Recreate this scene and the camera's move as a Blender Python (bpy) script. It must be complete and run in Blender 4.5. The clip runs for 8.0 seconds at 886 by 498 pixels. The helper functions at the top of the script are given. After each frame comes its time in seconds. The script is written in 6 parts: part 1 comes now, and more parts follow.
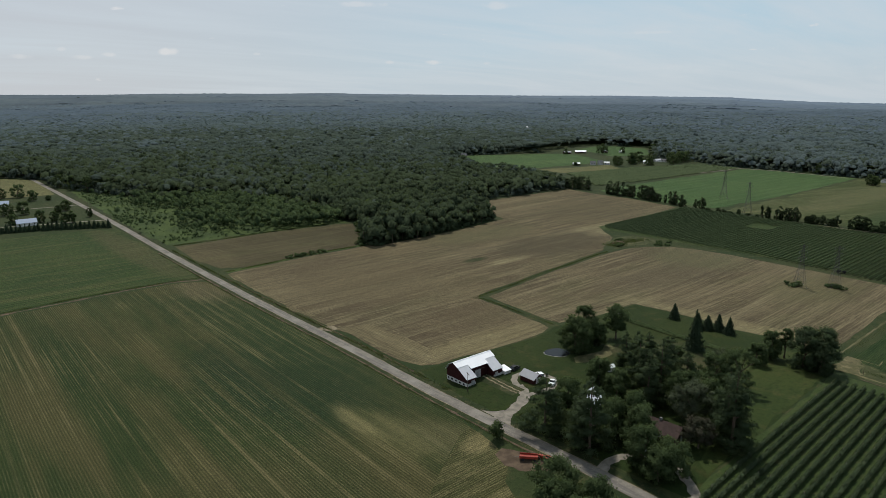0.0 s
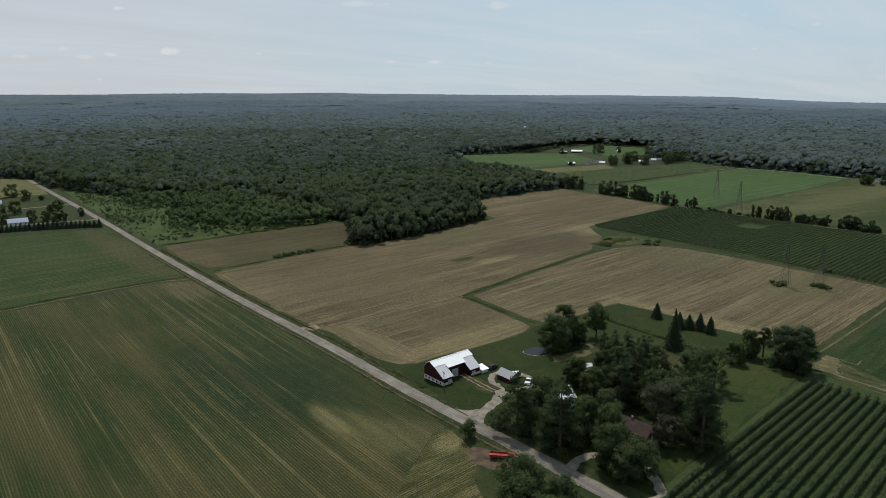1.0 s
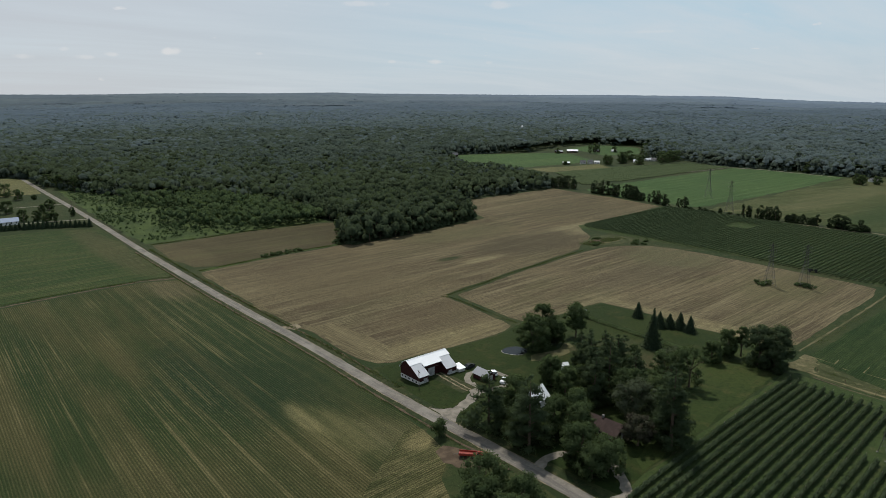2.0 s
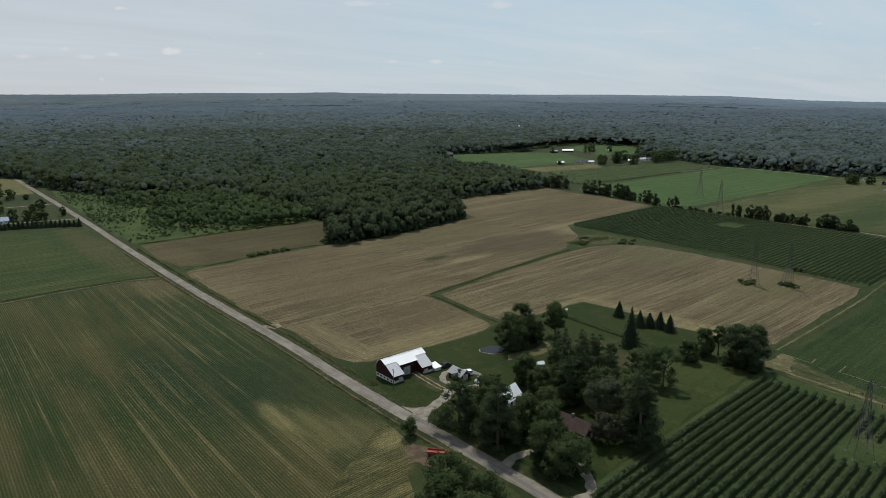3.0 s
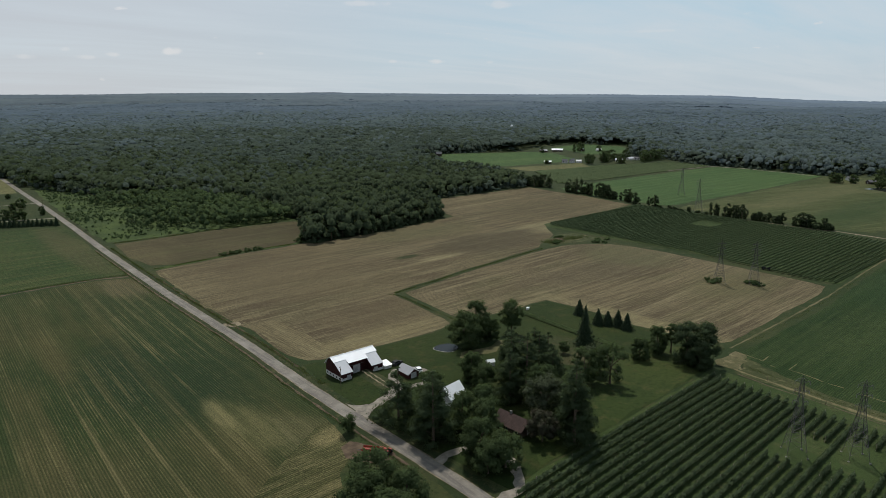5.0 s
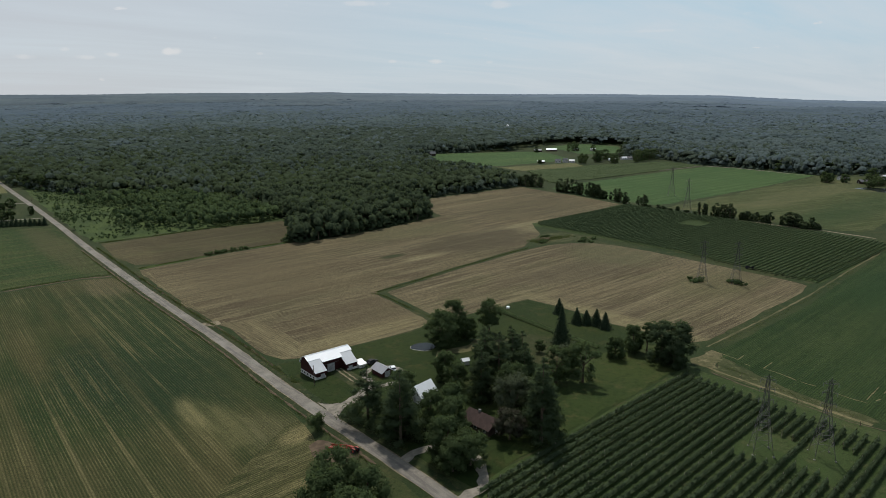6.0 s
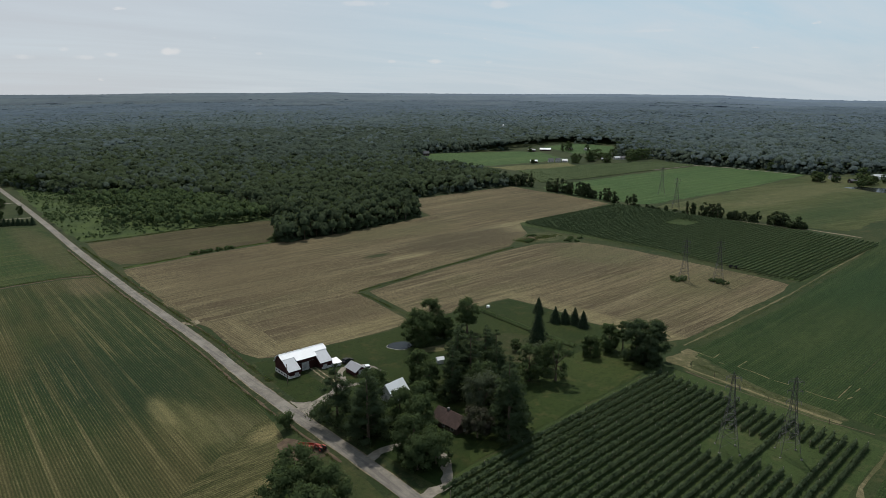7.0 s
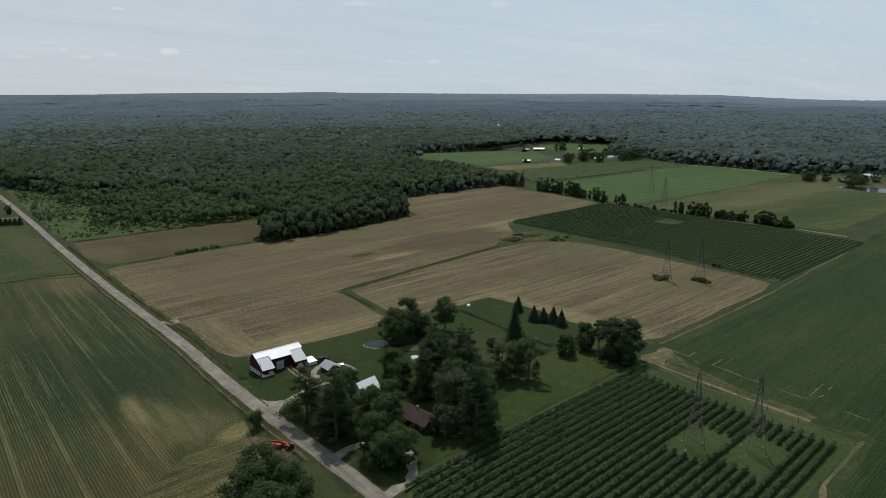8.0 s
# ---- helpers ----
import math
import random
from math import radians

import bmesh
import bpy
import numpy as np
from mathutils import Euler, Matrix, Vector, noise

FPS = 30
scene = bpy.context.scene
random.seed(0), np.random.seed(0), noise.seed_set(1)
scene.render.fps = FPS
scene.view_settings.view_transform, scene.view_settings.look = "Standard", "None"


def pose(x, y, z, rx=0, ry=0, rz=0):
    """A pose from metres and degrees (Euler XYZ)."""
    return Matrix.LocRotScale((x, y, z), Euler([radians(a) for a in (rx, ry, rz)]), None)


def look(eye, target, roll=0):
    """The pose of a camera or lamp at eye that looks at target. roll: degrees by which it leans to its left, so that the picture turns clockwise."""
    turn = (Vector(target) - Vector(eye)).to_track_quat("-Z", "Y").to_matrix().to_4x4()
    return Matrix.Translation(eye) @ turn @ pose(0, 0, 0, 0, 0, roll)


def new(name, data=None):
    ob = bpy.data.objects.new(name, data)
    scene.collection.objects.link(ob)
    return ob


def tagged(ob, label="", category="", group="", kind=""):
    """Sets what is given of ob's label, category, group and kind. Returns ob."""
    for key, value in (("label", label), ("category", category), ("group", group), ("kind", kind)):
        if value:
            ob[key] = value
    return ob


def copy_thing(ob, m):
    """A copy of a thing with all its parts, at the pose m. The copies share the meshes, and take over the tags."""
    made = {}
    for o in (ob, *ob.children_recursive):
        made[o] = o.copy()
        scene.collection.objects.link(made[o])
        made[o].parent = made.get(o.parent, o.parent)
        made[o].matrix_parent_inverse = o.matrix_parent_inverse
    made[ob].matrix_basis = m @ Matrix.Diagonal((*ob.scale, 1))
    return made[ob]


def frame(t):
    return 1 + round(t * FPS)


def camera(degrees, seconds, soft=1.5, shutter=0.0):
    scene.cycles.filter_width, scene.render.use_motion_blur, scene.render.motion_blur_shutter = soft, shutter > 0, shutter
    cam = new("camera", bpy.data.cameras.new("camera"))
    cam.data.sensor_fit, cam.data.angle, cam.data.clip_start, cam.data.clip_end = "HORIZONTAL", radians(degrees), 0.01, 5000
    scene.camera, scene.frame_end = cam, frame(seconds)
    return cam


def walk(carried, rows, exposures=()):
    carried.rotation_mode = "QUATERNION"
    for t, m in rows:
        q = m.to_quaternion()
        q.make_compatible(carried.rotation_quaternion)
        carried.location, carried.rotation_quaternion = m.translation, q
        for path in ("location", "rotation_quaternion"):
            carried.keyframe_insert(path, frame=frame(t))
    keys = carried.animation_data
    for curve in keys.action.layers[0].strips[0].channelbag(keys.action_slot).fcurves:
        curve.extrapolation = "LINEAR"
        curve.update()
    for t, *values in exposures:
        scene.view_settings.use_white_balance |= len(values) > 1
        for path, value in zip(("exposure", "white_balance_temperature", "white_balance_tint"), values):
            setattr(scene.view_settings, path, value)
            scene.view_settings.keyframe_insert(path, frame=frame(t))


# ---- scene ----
cam = camera(66.0, 8.0, 0.65)
# seconds, place, then yaw, pitch and roll in degrees
PATH = [
    (0, -0.642, -0.764, 98.303, -41.068, -13.049, -0.170),
    (0.5, 2.220, -3.656, 98.294, -41.009, -13.064, -0.182),
    (1, 5.162, -6.561, 98.259, -40.956, -13.077, -0.194),
    (1.5, 8.174, -9.478, 98.202, -40.911, -13.087, -0.206),
    (3, 17.532, -18.288, 97.912, -40.813, -13.108, -0.243),
    (3.5, 20.725, -21.241, 97.783, -40.794, -13.113, -0.255),
    (4, 23.938, -24.199, 97.641, -40.782, -13.116, -0.267),
    (4.5, 27.162, -27.163, 97.488, -40.777, -13.119, -0.279),
    (6, 36.794, -36.072, 96.984, -40.802, -13.124, -0.316),
    (6.5, 39.958, -39.044, 96.807, -40.824, -13.126, -0.328),
    (7, 43.083, -42.015, 96.629, -40.854, -13.128, -0.340),
    (7.5, 46.158, -44.984, 96.452, -40.890, -13.131, -0.352),
    (8, 49.173, -47.950, 96.278, -40.933, -13.134, -0.364),
]


def aimed(x, y, z, yaw, pitch, roll):
    yaw, pitch = radians(yaw), radians(pitch)
    ahead = Vector((-math.sin(yaw) * math.cos(pitch), math.cos(yaw) * math.cos(pitch), math.sin(pitch)))
    return look((x, y, z), Vector((x, y, z)) + 100 * ahead, roll)


walk(cam, [(t, aimed(*row)) for t, *row in PATH], exposures=[(0.0, 0.0), (8.0, 0.0)])

# ---- world, sun ----
SUN_AZ, SUN_EL = radians(33), radians(58)   # azimuth from +y towards +x
sun_dir = Vector((math.sin(SUN_AZ) * math.cos(SUN_EL), math.cos(SUN_AZ) * math.cos(SUN_EL), math.sin(SUN_EL)))
sun = new("sun", bpy.data.lights.new("sun", "SUN"))
sun.data.energy, sun.data.angle, sun.data.color = 3.5, radians(0.6), (1.0, 0.955, 0.88)
sun.matrix_world = look(sun_dir * 400, (0, 0, 0))


def build_world():
    w = bpy.data.worlds.new("sky")
    scene.world = w
    w.use_nodes = True
    nt = w.node_tree
    N, L = nt.nodes, nt.links
    N.clear()
    out, bg = N.new("ShaderNodeOutputWorld"), N.new("ShaderNodeBackground")
    sky = N.new("ShaderNodeTexSky")
    sky.sky_type, sky.sun_disc = "NISHITA", False
    sky.sun_elevation, sky.sun_rotation = SUN_EL, SUN_AZ
    sky.altitude, sky.air_density, sky.dust_density, sky.ozone_density = 200, 1.0, 0.3, 2.0
    tc = N.new("ShaderNodeTexCoord")
    # thin high cloud: a pale veil with wisps, on the sky's dome
    sep = N.new("ShaderNodeSeparateXYZ")
    L.new(tc.outputs["Generated"], sep.inputs[0])
    up = N.new("ShaderNodeMath"); up.operation = "ADD"; up.inputs[1].default_value = 0.09
    L.new(sep.outputs["Z"], up.inputs[0])
    px = N.new("ShaderNodeMath"); px.operation = "DIVIDE"
    py = N.new("ShaderNodeMath"); py.operation = "DIVIDE"
    L.new(sep.outputs["X"], px.inputs[0]); L.new(up.outputs[0], px.inputs[1])
    L.new(sep.outputs["Y"], py.inputs[0]); L.new(up.outputs[0], py.inputs[1])
    com = N.new("ShaderNodeCombineXYZ")
    L.new(px.outputs[0], com.inputs[0]); L.new(py.outputs[0], com.inputs[1])
    mp = N.new("ShaderNodeMapping")
    mp.inputs["Rotation"].default_value = (0, 0, 0.9)
    mp.inputs["Scale"].default_value = (0.16, 0.5, 1)
    L.new(com.outputs[0], mp.inputs[0])
    n1 = N.new("ShaderNodeTexNoise")
    n1.inputs["Scale"].default_value, n1.inputs["Detail"].default_value, n1.inputs["Roughness"].default_value = 1.6, 7, 0.62
    n1.inputs["Distortion"].default_value = 0.4
    L.new(mp.outputs[0], n1.inputs["Vector"])
    r1 = N.new("ShaderNodeValToRGB")
    r1.color_ramp.elements[0].position, r1.color_ramp.elements[0].color = 0.40, (0.0, 0.0, 0.0, 1)
    r1.color_ramp.elements[1].position, r1.color_ramp.elements[1].color = 0.66, (1.0, 1.0, 1.0, 1)
    L.new(n1.outputs["Fac"], r1.inputs[0])
    # small fair-weather puffs low over the horizon
    n2 = N.new("ShaderNodeTexNoise")
    n2.inputs["Scale"].default_value, n2.inputs["Detail"].default_value = 26, 4
    m2 = N.new("ShaderNodeMapping"); m2.inputs["Scale"].default_value = (1, 1, 3.6)
    L.new(tc.outputs["Generated"], m2.inputs[0]); L.new(m2.outputs[0], n2.inputs["Vector"])
    r2 = N.new("ShaderNodeValToRGB")
    r2.color_ramp.elements[0].position, r2.color_ramp.elements[0].color = 0.71, (0, 0, 0, 1)
    r2.color_ramp.elements[1].position, r2.color_ramp.elements[1].color = 0.80, (1.0, 1.0, 1.0, 1)
    L.new(n2.outputs["Fac"], r2.inputs[0])
    puffs = r2.outputs[0]
    # single small clouds: direction, half width and half height on the dome, whiteness
    warp = N.new("ShaderNodeTexNoise")
    warp.inputs["Scale"].default_value, warp.inputs["Detail"].default_value = 55, 5
    L.new(tc.outputs["Generated"], warp.inputs["Vector"])
    for yaw, rise, wide, high, white in PUFFS:
        yaw, rise, wide, high = radians(yaw), radians(rise), wide * 0.72, high * 0.72
        at = Vector((math.sin(yaw) * math.cos(rise), math.cos(yaw) * math.cos(rise), math.sin(rise)))
        side = Vector((math.cos(yaw), -math.sin(yaw), 0.0))
        legs = []
        for axis, half in ((side, wide), (at.cross(side), high)):
            dot = N.new("ShaderNodeVectorMath"); dot.operation = "DOT_PRODUCT"
            L.new(tc.outputs["Generated"], dot.inputs[0])
            dot.inputs[1].default_value = axis / radians(half)
            off = N.new("ShaderNodeMath"); off.operation = "SUBTRACT"
            off.inputs[1].default_value = at.dot(axis) / radians(half)
            L.new(dot.outputs["Value"], off.inputs[0])
            sq = N.new("ShaderNodeMath"); sq.operation = "POWER"; sq.inputs[1].default_value = 2
            L.new(off.outputs[0], sq.inputs[0])
            legs.append(sq.outputs[0])
        far = N.new("ShaderNodeMath"); far.operation = "ADD"
        L.new(legs[0], far.inputs[0]); L.new(legs[1], far.inputs[1])
        rough = N.new("ShaderNodeMath"); rough.operation = "MULTIPLY_ADD"
        L.new(warp.outputs["Fac"], rough.inputs[0]); rough.inputs[1].default_value = 3.6
        L.new(far.outputs[0], rough.inputs[2])
        soft = N.new("ShaderNodeMapRange"); soft.interpolation_type = "SMOOTHSTEP"
        for key, v in zip(("From Min", "From Max", "To Min", "To Max"), (1.5, 3.1, white, 0.0)):
            soft.inputs[key].default_value = v
        L.new(rough.outputs[0], soft.inputs["Value"])
        more = N.new("ShaderNodeMath"); more.operation = "MAXIMUM"
        L.new(puffs, more.inputs[0]); L.new(soft.outputs[0], more.inputs[1])
        puffs = more.outputs[0]
    veiled = N.new("ShaderNodeMath"); veiled.operation = "MULTIPLY"
    L.new(r1.outputs[0], veiled.inputs[0]); veiled.inputs[1].default_value = 0.85
    # the veil is summer haze: thick towards the horizon, thin overhead
    fade = N.new("ShaderNodeMapRange"); fade.interpolation_type = "SMOOTHSTEP"
    for key, v in zip(("From Min", "From Max", "To Min", "To Max"), (0.13, 0.42, 1.0, 0.72)):
        fade.inputs[key].default_value = v
    L.new(sep.outputs["Z"], fade.inputs["Value"])
    veil = N.new("ShaderNodeMath"); veil.operation = "MULTIPLY"
    veil.inputs[0].default_value = 0.93; L.new(fade.outputs[0], veil.inputs[1])
    mix = N.new("ShaderNodeMix"); mix.data_type = "RGBA"
    L.new(veil.outputs[0], mix.inputs["Factor"])
    L.new(sky.outputs[0], mix.inputs["A"])
    tint = N.new("ShaderNodeMix"); tint.data_type = "RGBA"
    L.new(veiled.outputs[0], tint.inputs["Factor"])
    # haze is greyer away from the sun, and pale just over the horizon
    dot = N.new("ShaderNodeVectorMath"); dot.operation = "DOT_PRODUCT"
    L.new(tc.outputs["Generated"], dot.inputs[0]); dot.inputs[1].default_value = (0.7535, -0.6575, 0)
    away = N.new("ShaderNodeMapRange"); away.interpolation_type = "SMOOTHSTEP"
    for key, v in zip(("From Min", "From Max", "To Min", "To Max"), (-0.55, 0.35, 1.0, 0.0)):
        away.inputs[key].default_value = v
    L.new(dot.outputs["Value"], away.inputs["Value"])
    low = N.new("ShaderNodeMapRange"); low.interpolation_type = "SMOOTHSTEP"
    for key, v in zip(("From Min", "From Max", "To Min", "To Max"), (0.0, 0.10, 0.55, 0.0)):
        low.inputs[key].default_value = v
    L.new(sep.outputs["Z"], low.inputs["Value"])
    pale = N.new("ShaderNodeMath"); pale.operation = "MAXIMUM"
    L.new(away.outputs[0], pale.inputs[0]); L.new(low.outputs[0], pale.inputs[1])
    base = N.new("ShaderNodeMix"); base.data_type = "RGBA"
    L.new(pale.outputs[0], base.inputs["Factor"])
    base.inputs["A"].default_value, base.inputs["B"].default_value = (*BLUE, 1), (*GREY, 1)
    L.new(base.outputs["Result"], tint.inputs["A"])
    tint.inputs["B"].default_value = (*CLOUD, 1)
    top = N.new("ShaderNodeMix"); top.data_type = "RGBA"
    L.new(puffs, top.inputs["Factor"])
    L.new(tint.outputs["Result"], top.inputs["A"])
    top.inputs["B"].default_value = (*PUFF, 1)
    L.new(top.outputs["Result"], mix.inputs["B"])
    L.new(mix.outputs["Result"], bg.inputs["Color"])
    bg.inputs["Strength"].default_value = SKY
    L.new(bg.outputs[0], out.inputs[0])


SKY, CLOUD, BLUE, GREY, PUFF = 0.085, (6.8, 7.55, 8.2), (5.45, 7.15, 8.3), (6.3, 6.75, 7.3), (8.0, 8.15, 8.4)
PUFFS = [(19.94, 2.93, 1.04, 0.38, 1), (15.95, 2.66, 0.81, 0.24, 0.7), (14.09, 2.46, 1.04, 0.24, 0.6), (12.82, 2.98, 0.47, 0.24, 0.6), (10.24, 2.42, 1.14, 0.24, 0.55), (36.81, 2.25, 0.47, 0.19, 0.5), (40.38, 2.24, 0.85, 0.28, 0.75), (44.68, 2.18, 0.43, 0.19, 0.35), (34.68, 6.66, 2.85, 0.28, 0.5), (45.44, 6.57, 2.37, 0.43, 0.5), (57.28, 4.33, 2.85, 0.19, 0.3), (26.41, 2.85, 0.38, 0.14, 0.4)]
build_world()


# ---- materials ----
def srgb(*c):
    return tuple(((v / 255) / 12.92 if v <= 10 else ((v / 255 + 0.055) / 1.055) ** 2.4) for v in c)


class Nodes:
    """A small builder for node materials; places are in world metres."""

    def __init__(self, name):
        self.m = bpy.data.materials.new(name)
        self.m.use_nodes = True
        self.t = self.m.node_tree
        self.b = self.t.nodes["Principled BSDF"]
        self.pos = self.node("ShaderNodeNewGeometry").outputs["Position"]

    def node(self, kind):
        return self.t.nodes.new(kind)

    def link(self, a, b):
        self.t.links.new(a, b)

    def mapped(self, scale=(1, 1, 1), turn=0.0, at=(0, 0, 0)):
        """Places turned first, then stretched, so that streaks lie along the rows."""
        n = self.node("ShaderNodeMapping")
        n.inputs["Rotation"].default_value = (0, 0, turn)
        self.link(self.pos, n.inputs[0])
        k = self.node("ShaderNodeMapping")
        k.inputs["Scale"].default_value, k.inputs["Location"].default_value = scale, at
        self.link(n.outputs[0], k.inputs[0])
        return k.outputs[0]

    def noise(self, scale, detail=3, vec=None, rough=0.55):
        n = self.node("ShaderNodeTexNoise")
        n.inputs["Scale"].default_value, n.inputs["Detail"].default_value, n.inputs["Roughness"].default_value = scale, detail, rough
        self.link(vec if vec is not None else self.pos, n.inputs["Vector"])
        return n.outputs["Fac"]

    def ramp(self, fac, lo, hi, a=0.0, b=1.0):
        n = self.node("ShaderNodeMapRange")
        n.interpolation_type = "SMOOTHSTEP"
        for k, v in zip(("From Min", "From Max", "To Min", "To Max"), (lo, hi, a, b)):
            n.inputs[k].default_value = v
        self.link(fac, n.inputs["Value"])
        return n.outputs[0]

    def mix(self, fac, a, b, kind="MIX"):
        n = self.node("ShaderNodeMix")
        n.data_type, n.blend_type = "RGBA", kind
        for key, v in (("Factor", fac), ("A", a), ("B", b)):
            if isinstance(v, (tuple, list)):
                n.inputs[key].default_value = (*v[:3], 1)
            elif isinstance(v, (int, float)):
                n.inputs[key].default_value = v
            else:
                self.link(v, n.inputs[key])
        return n.outputs["Result"]

    def math(self, op, a, b=0.0):
        n = self.node("ShaderNodeMath")
        n.operation = op
        for i, v in enumerate((a, b)):
            if isinstance(v, (int, float)):
                n.inputs[i].default_value = v
            else:
                self.link(v, n.inputs[i])
        return n.outputs[0]

    def rows(self, period, turn, wobble=0.0):
        """0 to 1 across rows of that period; turn: radians that the rows lie turned from +y."""
        n = self.node("ShaderNodeTexWave")
        n.wave_type, n.bands_direction, n.wave_profile = "BANDS", "X", "SIN"
        n.inputs["Scale"].default_value = 2 * math.pi / (20 * period)
        n.inputs["Distortion"].default_value, n.inputs["Detail"].default_value = wobble, 2
        n.inputs["Detail Scale"].default_value = 0.3
        self.link(self.mapped(turn=turn), n.inputs["Vector"])
        return n.outputs["Fac"]

    def spot(self, x, y, rx, ry, soft=0.9):
        """1 inside an uneven oval patch at a place, 0 outside."""
        v = self.mapped(scale=(1 / rx, 1 / ry, 0.0), at=(-x / rx, -y / ry, 0))
        n = self.node("ShaderNodeVectorMath")
        n.operation = "LENGTH"
        self.link(v, n.inputs[0])
        d = self.math("ADD", n.outputs["Value"], self.math("MULTIPLY", self.noise(0.12, 4), 0.9))
        return self.ramp(d, 1.45 - soft * 0.5, 1.45 + soft * 0.5, 1.0, 0.0)

    def island(self):
        return self.t.nodes.new("ShaderNodeNewGeometry").outputs["Random Per Island"]

    def done(self, color, rough=0.9, bump=None, strength=0.3, dist=0.1, spec=0.2, metal=0.0):
        if isinstance(color, (tuple, list)):
            self.b.inputs["Base Color"].default_value = (*color[:3], 1)
        else:
            self.link(color, self.b.inputs["Base Color"])
        if isinstance(rough, (int, float)):
            self.b.inputs["Roughness"].default_value = rough
        else:
            self.link(rough, self.b.inputs["Roughness"])
        self.b.inputs["Specular IOR Level"].default_value, self.b.inputs["Metallic"].default_value = spec, metal
        if bump is not None:
            n = self.node("ShaderNodeBump")
            n.inputs["Strength"].default_value, n.inputs["Distance"].default_value = strength, dist
            self.link(bump, n.inputs["Height"])
            self.link(n.outputs[0], self.b.inputs["Normal"])
        return self.m


def grass_mat(name, a, b, c, scale=1.0, mow=0.0):
    q = Nodes(name)
    big, mid, fine = q.noise(0.018 * scale, 4), q.noise(0.16 * scale, 5, rough=0.65), q.noise(2.9, 2, rough=0.7)
    col = q.mix(q.ramp(big, 0.38, 0.62), a, b)
    col = q.mix(q.math("MULTIPLY", q.ramp(mid, 0.5, 0.72), 0.75), col, c)
    if mow:
        col = q.mix(q.math("MULTIPLY", q.rows(3.2, 0.03, 1.0), mow), col, b)
    col = q.mix(q.math("MULTIPLY", q.ramp(q.noise(0.75, 4, rough=0.65), 0.50, 0.68), 0.55), col, tuple(v * 0.5 for v in a))
    col = q.mix(0.7, col, q.mix(q.ramp(fine, 0.3, 0.7), col, (1.6, 1.6, 1.5), "MULTIPLY"))
    return q.done(col, 0.95, fine, 0.5, 0.12, 0.1)


def field_mat(name, dark, mid, pale, turn, period, streak=0.5, row=0.35, spots=(), big=0.012, bump=0.35, lines=0.0, tinge=None):
    """A worked field: large tonal patches, streaks along the rows, fine rows, pale row lines, and patches at given places."""
    q = Nodes(name)
    patches = q.noise(big, 5, rough=0.6)
    col = q.mix(q.ramp(patches, 0.36, 0.64), dark, mid)
    if tinge:
        col = q.mix(q.math("MULTIPLY", q.ramp(q.noise(big * 2.6, 5, q.mapped(scale=(1.0, 0.35, 1.0), turn=turn, at=(31, 7, 0)), 0.65), 0.47, 0.66), 0.7), col, tinge)
    grain = None
    for scale, length, lo, hi, part_of in ((0.07, 0.05, 0.52, 0.64, 0.45), (0.16, 0.05, 0.50, 0.66, 0.55), (0.55, 0.03, 0.52, 0.66, 0.8), (1.5, 0.04, 0.52, 0.68, 0.8)):
        n = q.noise(scale, 3, q.mapped(scale=(1.0, length, 1.0), turn=turn))
        grain = n if grain is None or scale < 1 else grain
        col = q.mix(q.math("MULTIPLY", q.ramp(n, lo, hi), streak * part_of), col, pale)
    w = q.rows(period, turn, 0.6)
    if lines:
        thick = q.math("MULTIPLY", q.ramp(q.noise(0.03, 4, q.mapped(scale=(1.0, 0.3, 1.0), turn=turn)), 0.36, 0.62, 0.12, 1.0), lines)
        col = q.mix(q.math("MULTIPLY", q.ramp(w, 0.30, 0.08), q.math("MULTIPLY", thick, q.ramp(q.noise(0.9, 3), 0.30, 0.60))), col, pale)
    broken = q.math("MULTIPLY", q.ramp(q.noise(0.8, 3), 0.3, 0.65), row)
    col = q.mix(q.math("MULTIPLY", q.ramp(w, 0.35, 0.8), broken), col, tuple(v * 0.45 for v in dark))
    s3 = q.noise(0.8, 2, q.mapped(scale=(1.0, 0.012, 1.0), turn=turn))
    col = q.mix(q.math("MULTIPLY", q.ramp(s3, 0.53, 0.62), streak * 0.5), col, tuple(v * 0.55 for v in dark))
    for x, y, rx, ry, c, amount in spots:
        broken = q.ramp(grain, 0.40, 0.60, 0.6, 1.0)
        col = q.mix(q.math("MULTIPLY", q.math("MULTIPLY", q.spot(x, y, rx, ry), broken), amount), col, c)
    fine, mottle = q.noise(3.2, 2, rough=0.7), q.noise(0.35, 5, rough=0.7)
    col = q.mix(q.math("MULTIPLY", q.ramp(mottle, 0.50, 0.70), 0.4), col, tuple(v * 0.55 for v in dark))
    col = q.mix(q.ramp(fine, 0.32, 0.68), q.mix(1.0, col, (0.62, 0.62, 0.62), "MULTIPLY"), q.mix(1.0, col, (1.75, 1.75, 1.7), "MULTIPLY"))
    return q.done(col, 0.95, q.math("ADD", w, fine), bump, 0.15, 0.08)


